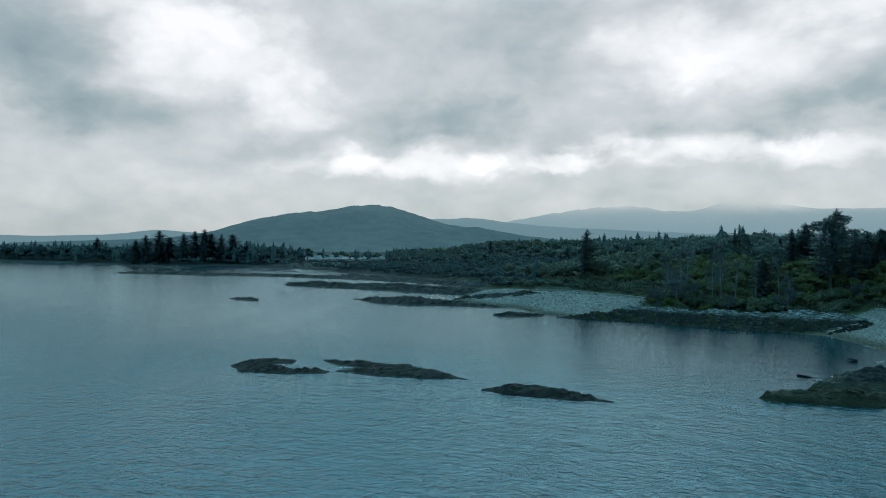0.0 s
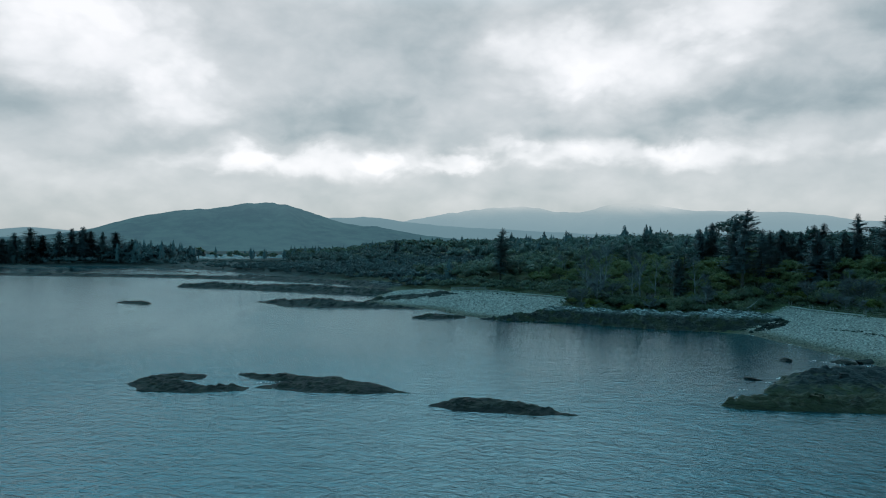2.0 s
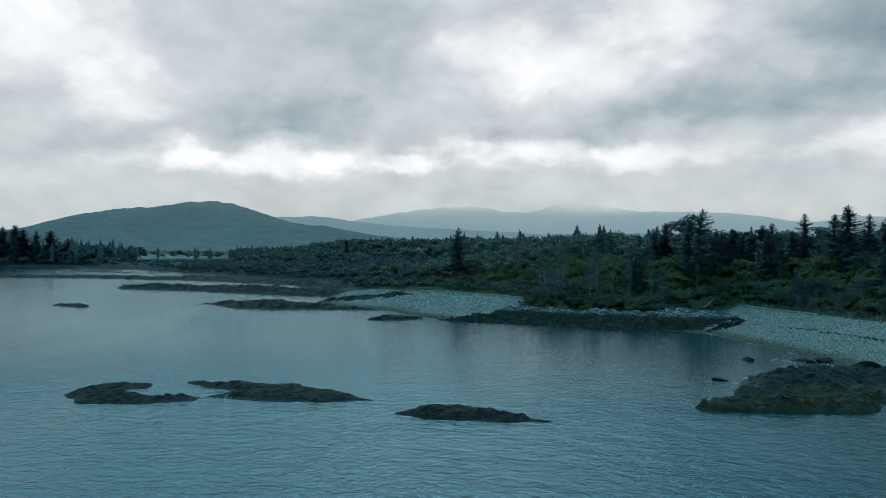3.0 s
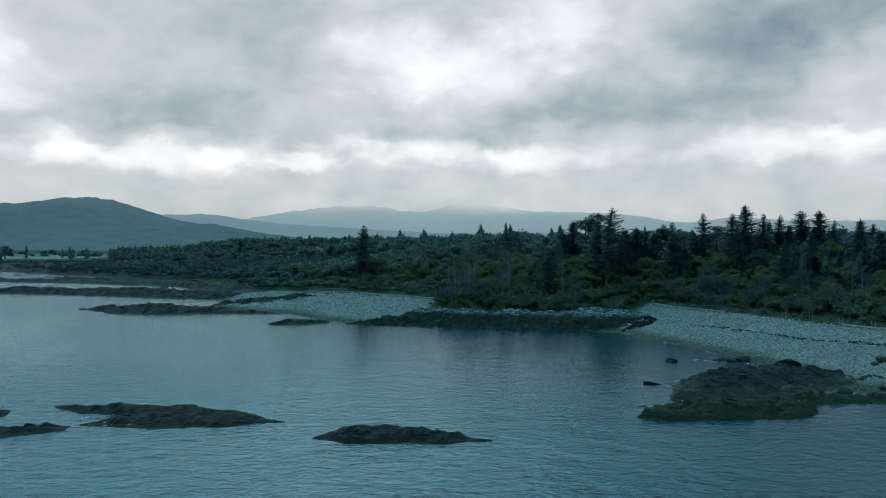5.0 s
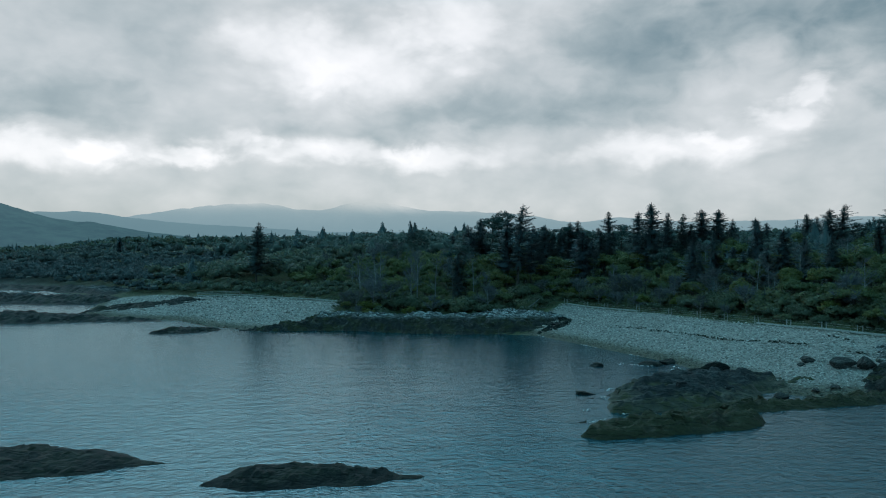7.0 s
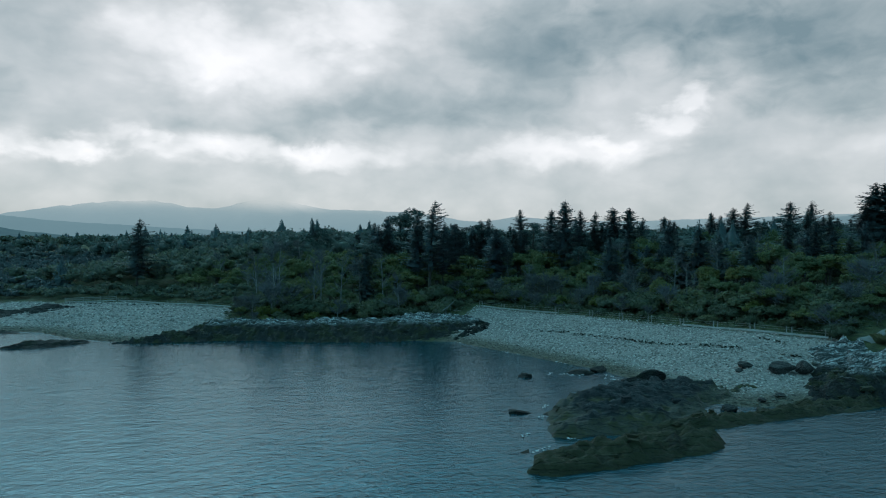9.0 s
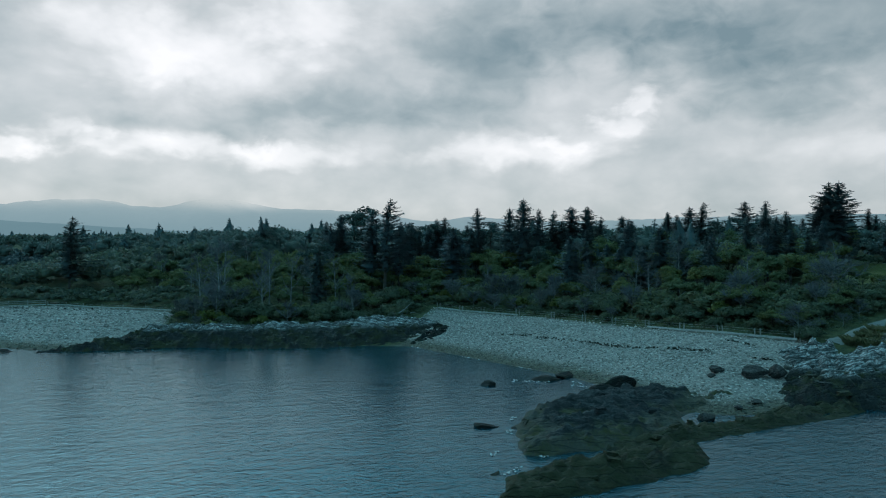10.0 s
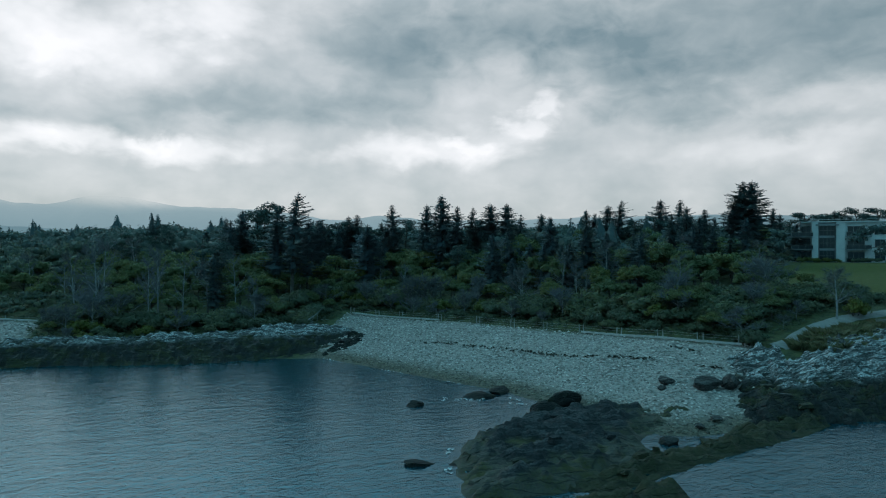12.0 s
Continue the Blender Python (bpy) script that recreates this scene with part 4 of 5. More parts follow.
def make_bare(seed, tall, wide, twigs=240):
    """A leafless tree: forked limbs and a haze of thin twigs."""
    rng = np.random.RandomState(seed)
    lean = rng.randn(2) * 0.05 * tall
    stem = [(lean[0] * f * f, lean[1] * f * f, tall * f - 0.3 * (1 - f)) for f in (0, 0.25, 0.5, 0.75, 1)]
    wood = tube(([], []), stem, [0.017 * tall, 0.014 * tall, 0.010 * tall, 0.006 * tall, 0.002 * tall], 6)
    spray = ([], [])
    for k in range(15):
        f = 0.30 + 0.65 * rng.rand()
        a = rng.rand() * 6.283
        start = (lean[0] * f * f, lean[1] * f * f, tall * f)
        pts = limb(start, (math.cos(a), math.sin(a), 0.9), wide * (1.25 - f) * 1.3, rng)
        tube(wood, pts, [0.008 * tall * (1.2 - f), 0.006 * tall * (1.2 - f), 0.0045 * tall * (1.2 - f), 0.025, 0.012], 4)
        for _ in range(twigs // 15):
            p = pts[1 + rng.randint(4)]
            w = (Vector(rng.randn(3)) * 0.6 + Vector((math.cos(a) * 0.5, math.sin(a) * 0.5, 0.8))).normalized() * (0.6 + 0.9 * rng.rand())
            s = w.orthogonal().normalized() * 0.035
            n = len(spray[0])
            spray[0].extend([tuple(p - s), tuple(p + s), tuple(p + w)])
            spray[1].append((n, n + 1, n + 2))
    return wood, spray


def make_pine(seed, tall, wide, amount=900, lean=0.0):
    """A wind-bent pine: bare stem, flat-topped plates of needles."""
    rng = np.random.RandomState(seed)
    stem = [(lean * f * f * tall, 0.1 * rng.randn(), tall * 0.92 * f - 0.3 * (1 - f)) for f in (0, 0.2, 0.4, 0.6, 0.8, 1)]
    wood = tube(([], []), stem, [0.028 * tall, 0.023 * tall, 0.019 * tall, 0.014 * tall, 0.009 * tall, 0.003 * tall], 7)
    pts, nors = [], []
    for k in range(15):
        f = 0.55 + 0.45 * (k + rng.rand()) / 15
        a = rng.rand() * 6.283
        start = np.array((lean * f * f * tall, 0, tall * 0.92 * f))
        w = np.array((math.cos(a), math.sin(a), 0.35))
        length = wide * (0.5 + 0.6 * rng.rand()) * (1.1 - 0.55 * abs(f - 0.75) / 0.25)
        tube(wood, limb(start, w, length, rng), [0.009 * tall, 0.007 * tall, 0.005 * tall, 0.003 * tall, 0.0015 * tall], 4)
        c = start + w * length
        n = amount // 15
        u = rng.randn(n, 3)
        u /= np.linalg.norm(u, axis=1, keepdims=True)
        pts.append(c + u * (0.5 + 0.5 * rng.rand(n, 1)) * (wide * 0.42, wide * 0.42, 0.10 * tall * 0.55))
        nors.append(u + (0, 0, 0.6))
    return wood, leaf_clumps(([], [], []), np.concatenate(pts), np.concatenate(nors), 0.17, rng)


def make_tussock(seed, tall, wide, blades=220):
    rng = np.random.RandomState(seed)
    verts, faces = [], []
    for _ in range(blades):
        a, r = rng.rand() * 6.283, wide * 0.5 * math.sqrt(rng.rand())
        p = Vector((r * math.cos(a), r * math.sin(a), -0.05))
        h = tall * (0.6 + 0.5 * rng.rand())
        out = Vector((math.cos(a), math.sin(a), 0)) * h * (0.2 + 0.5 * rng.rand())
        s = Vector((-math.sin(a), math.cos(a), 0)) * 0.05
        n = len(verts)
        verts += [tuple(p - s), tuple(p + s), tuple(p + out * 0.4 + Vector((0, 0, h * 0.75)) + s), tuple(p + out + Vector((0, 0, h)))]
        faces += [(n, n + 1, n + 2), (n, n + 2, n + 3)]
    return None, (verts, faces)


KINDS = {
    # kind: name, height at which it is built, maker, bark, leaves, names of the parts, label, category, group
    "spruce": ("spruce_tree", 18.0, [lambda: make_conifer(1, 18, 4.4, 0.10), lambda: make_conifer(2, 18, 3.8, 0.18), lambda: make_conifer(3, 18, 5.0, 0.16, 0.18), lambda: make_conifer(4, 18, 3.2, 0.14)], BARK, NEEDLES, "tall dark green spruce in the shore wood", "tree", "spruces in the wood"),
    "ragged": ("ragged_spruce", 18.0, [lambda: make_conifer(11, 18, 3.6, 0.36, 0.3, 0.05, 0.55), lambda: make_conifer(12, 18, 4.2, 0.30, 0.25, 0.03, 0.45)], BARK, NEEDLES, "thin windblown spruce with gaps between its branches", "tree", "spruces in the wood"),
    "broad": ("broadleaf_tree", 9.0, [lambda: make_broadleaf(21, 9, 3.6), lambda: make_broadleaf(22, 9, 4.2), lambda: make_broadleaf(23, 9, 3.0), lambda: make_broadleaf(24, 9, 3.8, 2000, 0.21, 22)], BARK, LEAVES, "round-crowned broadleaf tree in olive green leaf", "tree", "broadleaf trees in the wood"),
    "shrub": ("shrub", 3.0, [lambda: make_shrub(31, 3, 2.0), lambda: make_shrub(32, 3, 2.6), lambda: make_shrub(33, 3, 1.7)], BARK, SHRUB, "dense dark green shrub at the wood's edge", "shrub", "shrubs along the shore"),
    "twiggy": ("twiggy_shrub", 4.0, [lambda: make_bare(41, 4, 2.2, 600), lambda: make_bare(42, 4, 2.6, 600)], PALE_BARK, TWIGS, "grey leafless shrub with a haze of twigs", "shrub", "bare shrubs"),
    "bare": ("bare_tree", 9.0, [lambda: make_bare(51, 9, 2.6, 420), lambda: make_bare(52, 9, 3.2, 420)], PALE_BARK, TWIGS, "leafless pale-stemmed tree among the greenery", "tree", "bare trees"),
    "pine": ("wind_bent_pine", 14.0, [lambda: make_pine(61, 14, 4.2, 2600, 0.05), lambda: make_pine(62, 14, 3.4, 2300, -0.06)], BARK, PINE, "dark flat-topped pine bent by the wind", "tree", "pines"),
    "gold": ("golden_bush", 3.0, [lambda: make_shrub(71, 3, 1.9)], BARK, GOLD, "yellow-green bush in fresh leaf", "shrub", "golden bushes"),
    "tussock": ("grass_tussock", 1.0, [lambda: make_tussock(81, 1.0, 1.3), lambda: make_tussock(82, 1.0, 1.0)], None, GRASS, "pale dry grass tussock above the rocks", "grass", "tussocks"),
}
PROTO = {}


def plant(kind, x, y, tall, rng, wide=1.0, variant=None, sink=0.15, turn=None):
    name, built, makers, bark, leaf, label, category, group = KINDS[kind]
    v = rng.randrange(len(makers)) if variant is None else variant
    s = tall / built
    turn = rng.uniform(0, 360) if turn is None else turn
    z = float(land(x, y)) - sink
    if (kind, v) not in PROTO:
        wood, crown = makers[v]()
        ob = tagged(new(name), label, category, group)
        if wood is not None:
            part("trunk", wood, bark, ob)
        part("crown" if wood is not None else "blade_tuft", crown, leaf, ob)
        ob.matrix_basis = pose(x, y, z, 0, 0, turn) @ Matrix.Diagonal((s * wide, s * wide, s, 1))
        PROTO[kind, v] = ob, s, s * wide
        return ob
    ob, s0, w0 = PROTO[kind, v]
    m = pose(x, y, z, 0, 0, turn) @ Matrix.Diagonal((s * wide / w0, s * wide / w0, s / s0, 1))
    return copy_thing(ob, m)


# ---- where things grow ----
WOOD_EDGE = [
    (-700, 760), (-444, 690), (-360, 655), (-290, 612), (-232, 560), (-186, 522), (-136, 486), (-95, 442), (-60, 397), (-34, 364), (-10, 332), (3, 302), (9, 272), (13.5, 247),
    (17, 228), (22, 211), (31, 200.5), (38, 188.5), (42.4, 177), (45.8, 171), (42.5, 165), (41, 159), (46, 153), (56, 147), (65, 142.2), (73, 139.6), (80, 143), (85, 146), (86.2, 141), (88.6, 125), (88.2, 113),
    (87.4, 101), (86.6, 90), (87.0, 82), (90, 78.5), (96, 77.4), (104, 76.4), (114, 73), (140, 66), (260, 40), (900, 0), (1400, 900), (300, 1600), (-700, 1300),
]
CLEAR = [LAWN, GREEN, [(180, 84), (184, 104), (206, 104), (214, 78), (200, 66)]]


def open_ground(x, y):
    return any(float(inside_distance(np.array(x), np.array(y), c)) > -1.5 for c in CLEAR)


def in_view(x, y):
    """Whether a place can come into sight on the flight."""
    b = math.degrees(math.atan2(x + 3, y - 30))
    return -36 < b < 88


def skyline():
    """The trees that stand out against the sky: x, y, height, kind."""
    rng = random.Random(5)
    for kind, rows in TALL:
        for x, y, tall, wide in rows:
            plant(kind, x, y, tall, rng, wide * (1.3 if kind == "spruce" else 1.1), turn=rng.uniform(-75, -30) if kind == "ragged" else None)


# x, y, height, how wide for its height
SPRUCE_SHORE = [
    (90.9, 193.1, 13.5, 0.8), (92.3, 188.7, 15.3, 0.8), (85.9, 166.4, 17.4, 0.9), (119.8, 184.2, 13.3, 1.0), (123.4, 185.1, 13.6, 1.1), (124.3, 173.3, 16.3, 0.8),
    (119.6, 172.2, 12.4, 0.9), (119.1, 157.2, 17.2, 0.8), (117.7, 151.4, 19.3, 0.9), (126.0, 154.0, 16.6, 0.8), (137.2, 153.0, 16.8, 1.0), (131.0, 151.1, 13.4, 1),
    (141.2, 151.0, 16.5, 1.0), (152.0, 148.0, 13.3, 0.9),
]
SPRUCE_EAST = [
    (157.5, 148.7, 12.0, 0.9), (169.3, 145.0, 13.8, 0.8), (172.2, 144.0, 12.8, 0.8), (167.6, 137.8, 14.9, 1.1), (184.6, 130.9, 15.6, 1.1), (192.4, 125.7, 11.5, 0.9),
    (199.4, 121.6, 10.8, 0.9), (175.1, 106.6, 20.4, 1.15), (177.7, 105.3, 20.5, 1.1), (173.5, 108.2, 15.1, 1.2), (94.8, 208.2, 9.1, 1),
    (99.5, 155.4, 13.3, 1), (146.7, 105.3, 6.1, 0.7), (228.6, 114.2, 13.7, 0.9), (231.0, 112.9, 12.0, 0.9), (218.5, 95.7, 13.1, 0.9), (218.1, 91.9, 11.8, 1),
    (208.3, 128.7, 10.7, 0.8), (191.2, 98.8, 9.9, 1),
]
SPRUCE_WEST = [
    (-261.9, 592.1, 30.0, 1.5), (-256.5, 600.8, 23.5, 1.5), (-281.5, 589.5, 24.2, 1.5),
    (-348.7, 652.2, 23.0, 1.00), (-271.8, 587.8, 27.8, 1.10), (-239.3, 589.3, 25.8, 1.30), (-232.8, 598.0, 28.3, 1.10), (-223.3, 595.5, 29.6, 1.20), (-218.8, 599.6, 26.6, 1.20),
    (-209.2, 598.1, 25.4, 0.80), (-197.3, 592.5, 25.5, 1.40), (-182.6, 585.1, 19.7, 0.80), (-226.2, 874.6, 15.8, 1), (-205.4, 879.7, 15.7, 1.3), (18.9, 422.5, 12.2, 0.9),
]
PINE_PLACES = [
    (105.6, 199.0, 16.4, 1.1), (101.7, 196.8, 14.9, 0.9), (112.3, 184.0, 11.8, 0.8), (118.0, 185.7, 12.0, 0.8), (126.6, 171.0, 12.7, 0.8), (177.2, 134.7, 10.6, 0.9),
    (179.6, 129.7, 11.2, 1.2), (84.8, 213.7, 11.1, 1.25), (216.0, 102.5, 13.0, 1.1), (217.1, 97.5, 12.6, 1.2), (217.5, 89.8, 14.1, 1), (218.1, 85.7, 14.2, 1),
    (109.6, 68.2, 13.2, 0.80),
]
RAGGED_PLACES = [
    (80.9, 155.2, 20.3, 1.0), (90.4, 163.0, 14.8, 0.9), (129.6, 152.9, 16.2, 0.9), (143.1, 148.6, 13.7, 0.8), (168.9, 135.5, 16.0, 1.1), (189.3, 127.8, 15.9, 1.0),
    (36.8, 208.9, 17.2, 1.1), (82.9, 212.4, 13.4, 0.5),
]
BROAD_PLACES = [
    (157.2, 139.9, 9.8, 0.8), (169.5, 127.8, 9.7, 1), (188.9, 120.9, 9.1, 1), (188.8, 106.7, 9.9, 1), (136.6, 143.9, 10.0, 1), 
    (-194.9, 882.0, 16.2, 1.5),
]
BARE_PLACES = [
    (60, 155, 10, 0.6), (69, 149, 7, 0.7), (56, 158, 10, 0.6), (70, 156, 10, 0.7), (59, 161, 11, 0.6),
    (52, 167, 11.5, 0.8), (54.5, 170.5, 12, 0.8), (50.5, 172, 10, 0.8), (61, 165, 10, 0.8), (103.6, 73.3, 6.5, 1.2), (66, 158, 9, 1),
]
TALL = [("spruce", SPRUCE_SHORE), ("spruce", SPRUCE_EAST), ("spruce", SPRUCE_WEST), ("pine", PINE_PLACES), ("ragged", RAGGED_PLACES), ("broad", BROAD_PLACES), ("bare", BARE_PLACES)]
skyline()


def scatter(step, low, high, seed, xr, yr):
    """Jittered places whose distance behind the wood's edge lies between low and high."""
    rng = np.random.RandomState(seed)
    gx, gy = np.meshgrid(np.arange(xr[0], xr[1], step), np.arange(yr[0], yr[1], step))
    x, y = (g + (rng.rand(*g.shape) - 0.5) * step * 0.95 for g in (gx, gy))
    d = inside_distance(x, y, WOOD_EDGE)
    ok = (d > low) & (d <= high)
    return [(a, b, c) for a, b, c in zip(x[ok].tolist(), y[ok].tolist(), d[ok].tolist()) if in_view(a, b) and not open_ground(a, b)]


def undergrowth():
    rng = random.Random(8)
    # the margin behind the beaches: shrubs, some bare
    for x, y, d in scatter(2.9, 0.3, 9, 81, (40, 128), (66, 172)):
        r = rng.random()
        kind = "shrub" if r < 0.70 else "twiggy" if r < 0.86 else "gold" if r < 0.93 else "broad"
        tall = rng.uniform(1.0, 2.0) + 0.26 * d
        plant(kind, x, y, tall * (1.35 if kind in ("broad", "twiggy") else 1.0), rng, rng.uniform(0.95, 1.4))
    # the wood behind it: low broadleaf trees in front, spruces further in
    for x, y, d in scatter(4.6, 9, 46, 82, (40, 180), (66, 205)):
        r = rng.random()
        deep = min(1.0, max(0.0, (d - 14) / 14))
        if r < (0.34 if x > 84 else 0.16) * deep:
            kind, tall = ("spruce", rng.uniform(7, 13.5)) if rng.random() < 0.85 else ("pine", rng.uniform(8, 11))
        elif r < 0.86:
            kind, tall = "broad", rng.uniform(3.6, 5.4) + 2.6 * deep
        elif r < 0.94:
            kind, tall = "bare", rng.uniform(5, 7) + 2.5 * deep
        else:
            kind, tall = "shrub", rng.uniform(3, 4.5)
        plant(kind, x, y, tall, rng, rng.uniform(0.95, 1.3))


undergrowth()


def far_woods(name, step, low, high, seed, xr, yr, tall, share, label, clumps=46, leaf=0.0, skip=None, mat=None, wide=1.0):
    """Woods too far off to tell their trees apart, in one mesh."""
    rng = np.random.RandomState(seed)
    crown, spires = ([], [], []), ([], [], [])
    for x, y, d in scatter(step, low, high, seed, xr, yr):
        z = float(land(x, y))
        if z < 0.8 or (skip and skip(x, y, d)):
            continue
        h = tall * (0.6 + 0.6 * rng.rand())
        if rng.rand() < share * (1.0 if x > 75 or y > 500 else 0.25):
            h *= 1.2
            w = 0.36 * h * (0.7 + 0.5 * rng.rand())
            n = int(clumps * 1.0)
            f = rng.rand(n) ** 0.8
            a = rng.rand(n) * 6.283
            r = w * (1 - f) * (0.6 + 0.5 * rng.rand(n)) + 0.12
            p = np.stack([x + r * np.cos(a), y + r * np.sin(a), z + h * (0.15 + 0.85 * f)], -1)
            nor = np.stack([np.cos(a), np.sin(a), 0.4 + 0 * a], -1)
            # the dense middle of the tree
            first = len(spires[0])
            for g, (level, part_of) in enumerate(((0.10, 0.45), (0.30, 0.26), (0.34, 0.48), (0.52, 0.16), (0.56, 0.36), (0.93, 0.02))):
                for i in range(7):
                    b = 6.283 * (i + 0.5 * rng.rand()) / 7
                    q = w * part_of * (0.35 + 1.1 * rng.rand())
                    spires[0].append((x + q * math.cos(b), y + q * math.sin(b), z + h * (level + 0.05 * rng.randn())))
                    spires[2].append((0.9 * math.cos(b), 0.9 * math.sin(b), 0.44))
                    if g:
                        j = first + 7 * (g - 1)
                        spires[1].append((j + i, j + (i + 1) % 7, j + 7 + (i + 1) % 7, j + 7 + i))
            leaf_clumps(spires, p, nor, ((leaf or 0.05 * h) + 0.25) * (1.15 - 0.9 * f), rng, 0.9)
        else:
            p, nor = crown_lobes(rng, 6, (x, y, z + h * 0.55), (h * 0.40 * wide, h * 0.40 * wide, h * 0.30), h * 0.24 * math.sqrt(wide), clumps * 0.80, 0.5, 0.75, crown)
            leaf_clumps(crown, p, nor, 0.86 * (leaf or 0.085 * h + 0.014 * step + 0.25), rng)
    ob = mesh_object(name, crown[0], crown[1], mat or HAZED_LEAVES, normals=crown[2])
    tagged(ob, label, "woods", kind="stuff")
    if spires[0]:
        tagged(mesh_object(name, spires[0], spires[1], NEEDLES, normals=spires[2]), "distant dark spruces standing in the woods", "woods", kind="stuff")


def near_wood(x, y, d):
    return 40 <= x < 180 and y < 205 and d < 46


def near_margin(x, y, d):
    return 40 <= x < 128 and y < 172


def in_dell(x, y, d):
    """The low wet ground before the lagoon, where little grows."""
    return -13.5 < math.degrees(math.atan2(x + 2, y)) < -5.5 and math.hypot(x, y) > 400


far_woods("ground_cover", 1.15, -0.9, 9, 90, (40, 128), (66, 176), 0.75, 0.0, "brambles and rough grass under the shrubs", 9, 0.13, None, SHRUB)
far_woods("woodland_edge", 2.8, -1.0, 10, 97, (8, 60), (160, 262), 2.5, 0.0, "dense low shrubs behind the far shingle", 100, 0.32, near_margin, None, 1.6)
far_woods("woodland", 5.0, 9, 48, 98, (0, 200), (60, 270), 7.0, 0.10, "mixed broadleaf wood behind the far shingle", 180, 0.42, near_wood, None, 1.25)
far_woods("woodland", 7.0, 48, 112, 99, (-10, 280), (50, 340), 9.0, 0.16, "mixed wood further inland", 140, 0.56, None, None, 1.25)
far_woods("far_woods", 10.0, 112, 230, 91, (-60, 480), (40, 480), 9.0, 0.07, "mixed woods stretching inland behind the shore", 50, 0.85)
far_woods("far_woods", 17.0, 230, 620, 92, (-160, 900), (-40, 900), 10.0, 0.14, "distant mixed woods on the rising land", 34)
far_woods("heath_scrub", 5.4, -2, 75, 84, (-115, 70), (226, 480), 3.6, 0.0, "wind-cut scrub on the low heath", 110, 0.56, lambda x, y, d: x > 0 and y < 270 and d > 9, HAZED_SCRUB, 1.9)
far_woods("far_scrub", 8.5, -4, 140, 93, (-330, -60), (330, 720), 5.0, 0.0, "low scrub on the far side of the inlet", 44, 0.0, in_dell, HAZED_SCRUB, 1.8)
far_woods("far_scrub", 12.0, 60, 330, 94, (-300, 60), (300, 860), 6.0, 0.05, "scrub and small trees on the low land", 44, 0.0, in_dell, HAZED_SCRUB, 1.8)
far_woods("far_woods", 8.0, -14, 110, 95, (-720, -250), (540, 900), 14.0, 0.35, "dark trees along the far shore", 40, 0.0, None, HAZED_DARK)
far_woods("far_woods", 8.0, 40, 150, 89, (-330, -150), (560, 720), 13.0, 0.45, "dark clump of trees on the far headland", 44, 0.0, None, HAZED_DARK)
far_woods("dell_scrub", 10.0, 0, 500, 88, (-230, -30), (390, 730), 1.3, 0.0, "low heather and rushes on the wet ground", 22, 0.5, lambda x, y, d: not in_dell(x, y, d), HAZED_SCRUB, 2.4)
far_woods("far_woods", 13.0, 0, 1300, 87, (-470, -60), (1490, 1620), 13.0, 0.3, "line of trees beyond the lagoon", 24, 0.0, None, HAZED_DARK)
far_woods("far_woods", 26.0, 330, 1300, 96, (-560, 600), (620, 1650), 11.0, 0.25, "distant woods below the hill", 30, 0.0, lambda x, y, d: in_dell(x, y, d) and y < 1400)


# ---- shingle, weed line and foam ----
def build_shingle():
    rng = np.random.RandomState(7)
    unit = np.array([(1, 0, 0), (-1, 0, 0), (0, 1, 0), (0, -1, 0), (0, 0, 1), (0, 0, -1)], float)
    face = np.array([(0, 2, 4), (2, 1, 4), (1, 3, 4), (3, 0, 4), (2, 0, 5), (1, 2, 5), (3, 1, 5), (0, 3, 5)])
    for outline, count, small, box in ((BEACH_NEAR, 21000, 0.07, (54, 90, 70, 146)), (BEACH_FAR, 9000, 0.10, (-8, 44, 152, 232))):
        x, y = rng.uniform(box[0], box[1], count * 2), rng.uniform(box[2], box[3], count * 2)
        z = land(x, y)
        ok = (inside_distance(x, y, outline) > -0.5) & (z > 0.05)
        x, y, z = x[ok][:count], y[ok][:count], z[ok][:count]
        n = len(x)
        size = small * (0.7 + 1.9 * rng.rand(n) ** 3)[:, None] * (1 + 0.4 * rng.rand(n, 3)) * (1, 1, 0.6)
        a = rng.rand(n) * 6.283
        v = unit[None] * (1 + 0.35 * (rng.rand(n, 6, 1) - 0.5)) * size[:, None, :]
        c, s = np.cos(a)[:, None], np.sin(a)[:, None]
        v = np.stack([v[..., 0] * c - v[..., 1] * s + x[:, None], v[..., 0] * s + v[..., 1] * c + y[:, None], v[..., 2] + z[:, None] + 0.25 * size[:, 2:3]], -1)
        f = face[None] + 6 * np.arange(n)[:, None, None]
        ob = mesh_object("shingle", v.reshape(-1, 3).tolist(), f.reshape(-1, 3).tolist(), PEBBLE)
        tagged(ob, "pale grey rounded shingle stones heaped on the beach", "shingle", kind="stuff")


def make_pebble():
    m, t, s = material("shingle_stone")
    island = t.nodes.new("ShaderNodeNewGeometry").outputs["Random Per Island"]
    p = place_of(t)
    c = ramp_node(t, island, [(0.0, (0.105, 0.096, 0.090)), (0.4, (0.205, 0.186, 0.172)), (0.8, (0.325, 0.292, 0.272)), (1.0, (0.47, 0.42, 0.39))])
    damp = map_node(t, math_node(t, "MULTIPLY_ADD", noise_node(t, p, 0.8, 3.0), 0.6, math_node(t, "SUBTRACT", height_of(t, p), 0.3)), 0.2, 0.9)
    wet = ramp_node(t, island, [(0.0, (0.035, 0.034, 0.028)), (1.0, (0.16, 0.14, 0.10))])
    link(t, mix_node(t, damp, wet, c), s.inputs["Base Color"])
    s.inputs["Roughness"].default_value = 0.85
    s.inputs["Specular IOR Level"].default_value = 0.25
    return m


PEBBLE = make_pebble()
build_shingle()


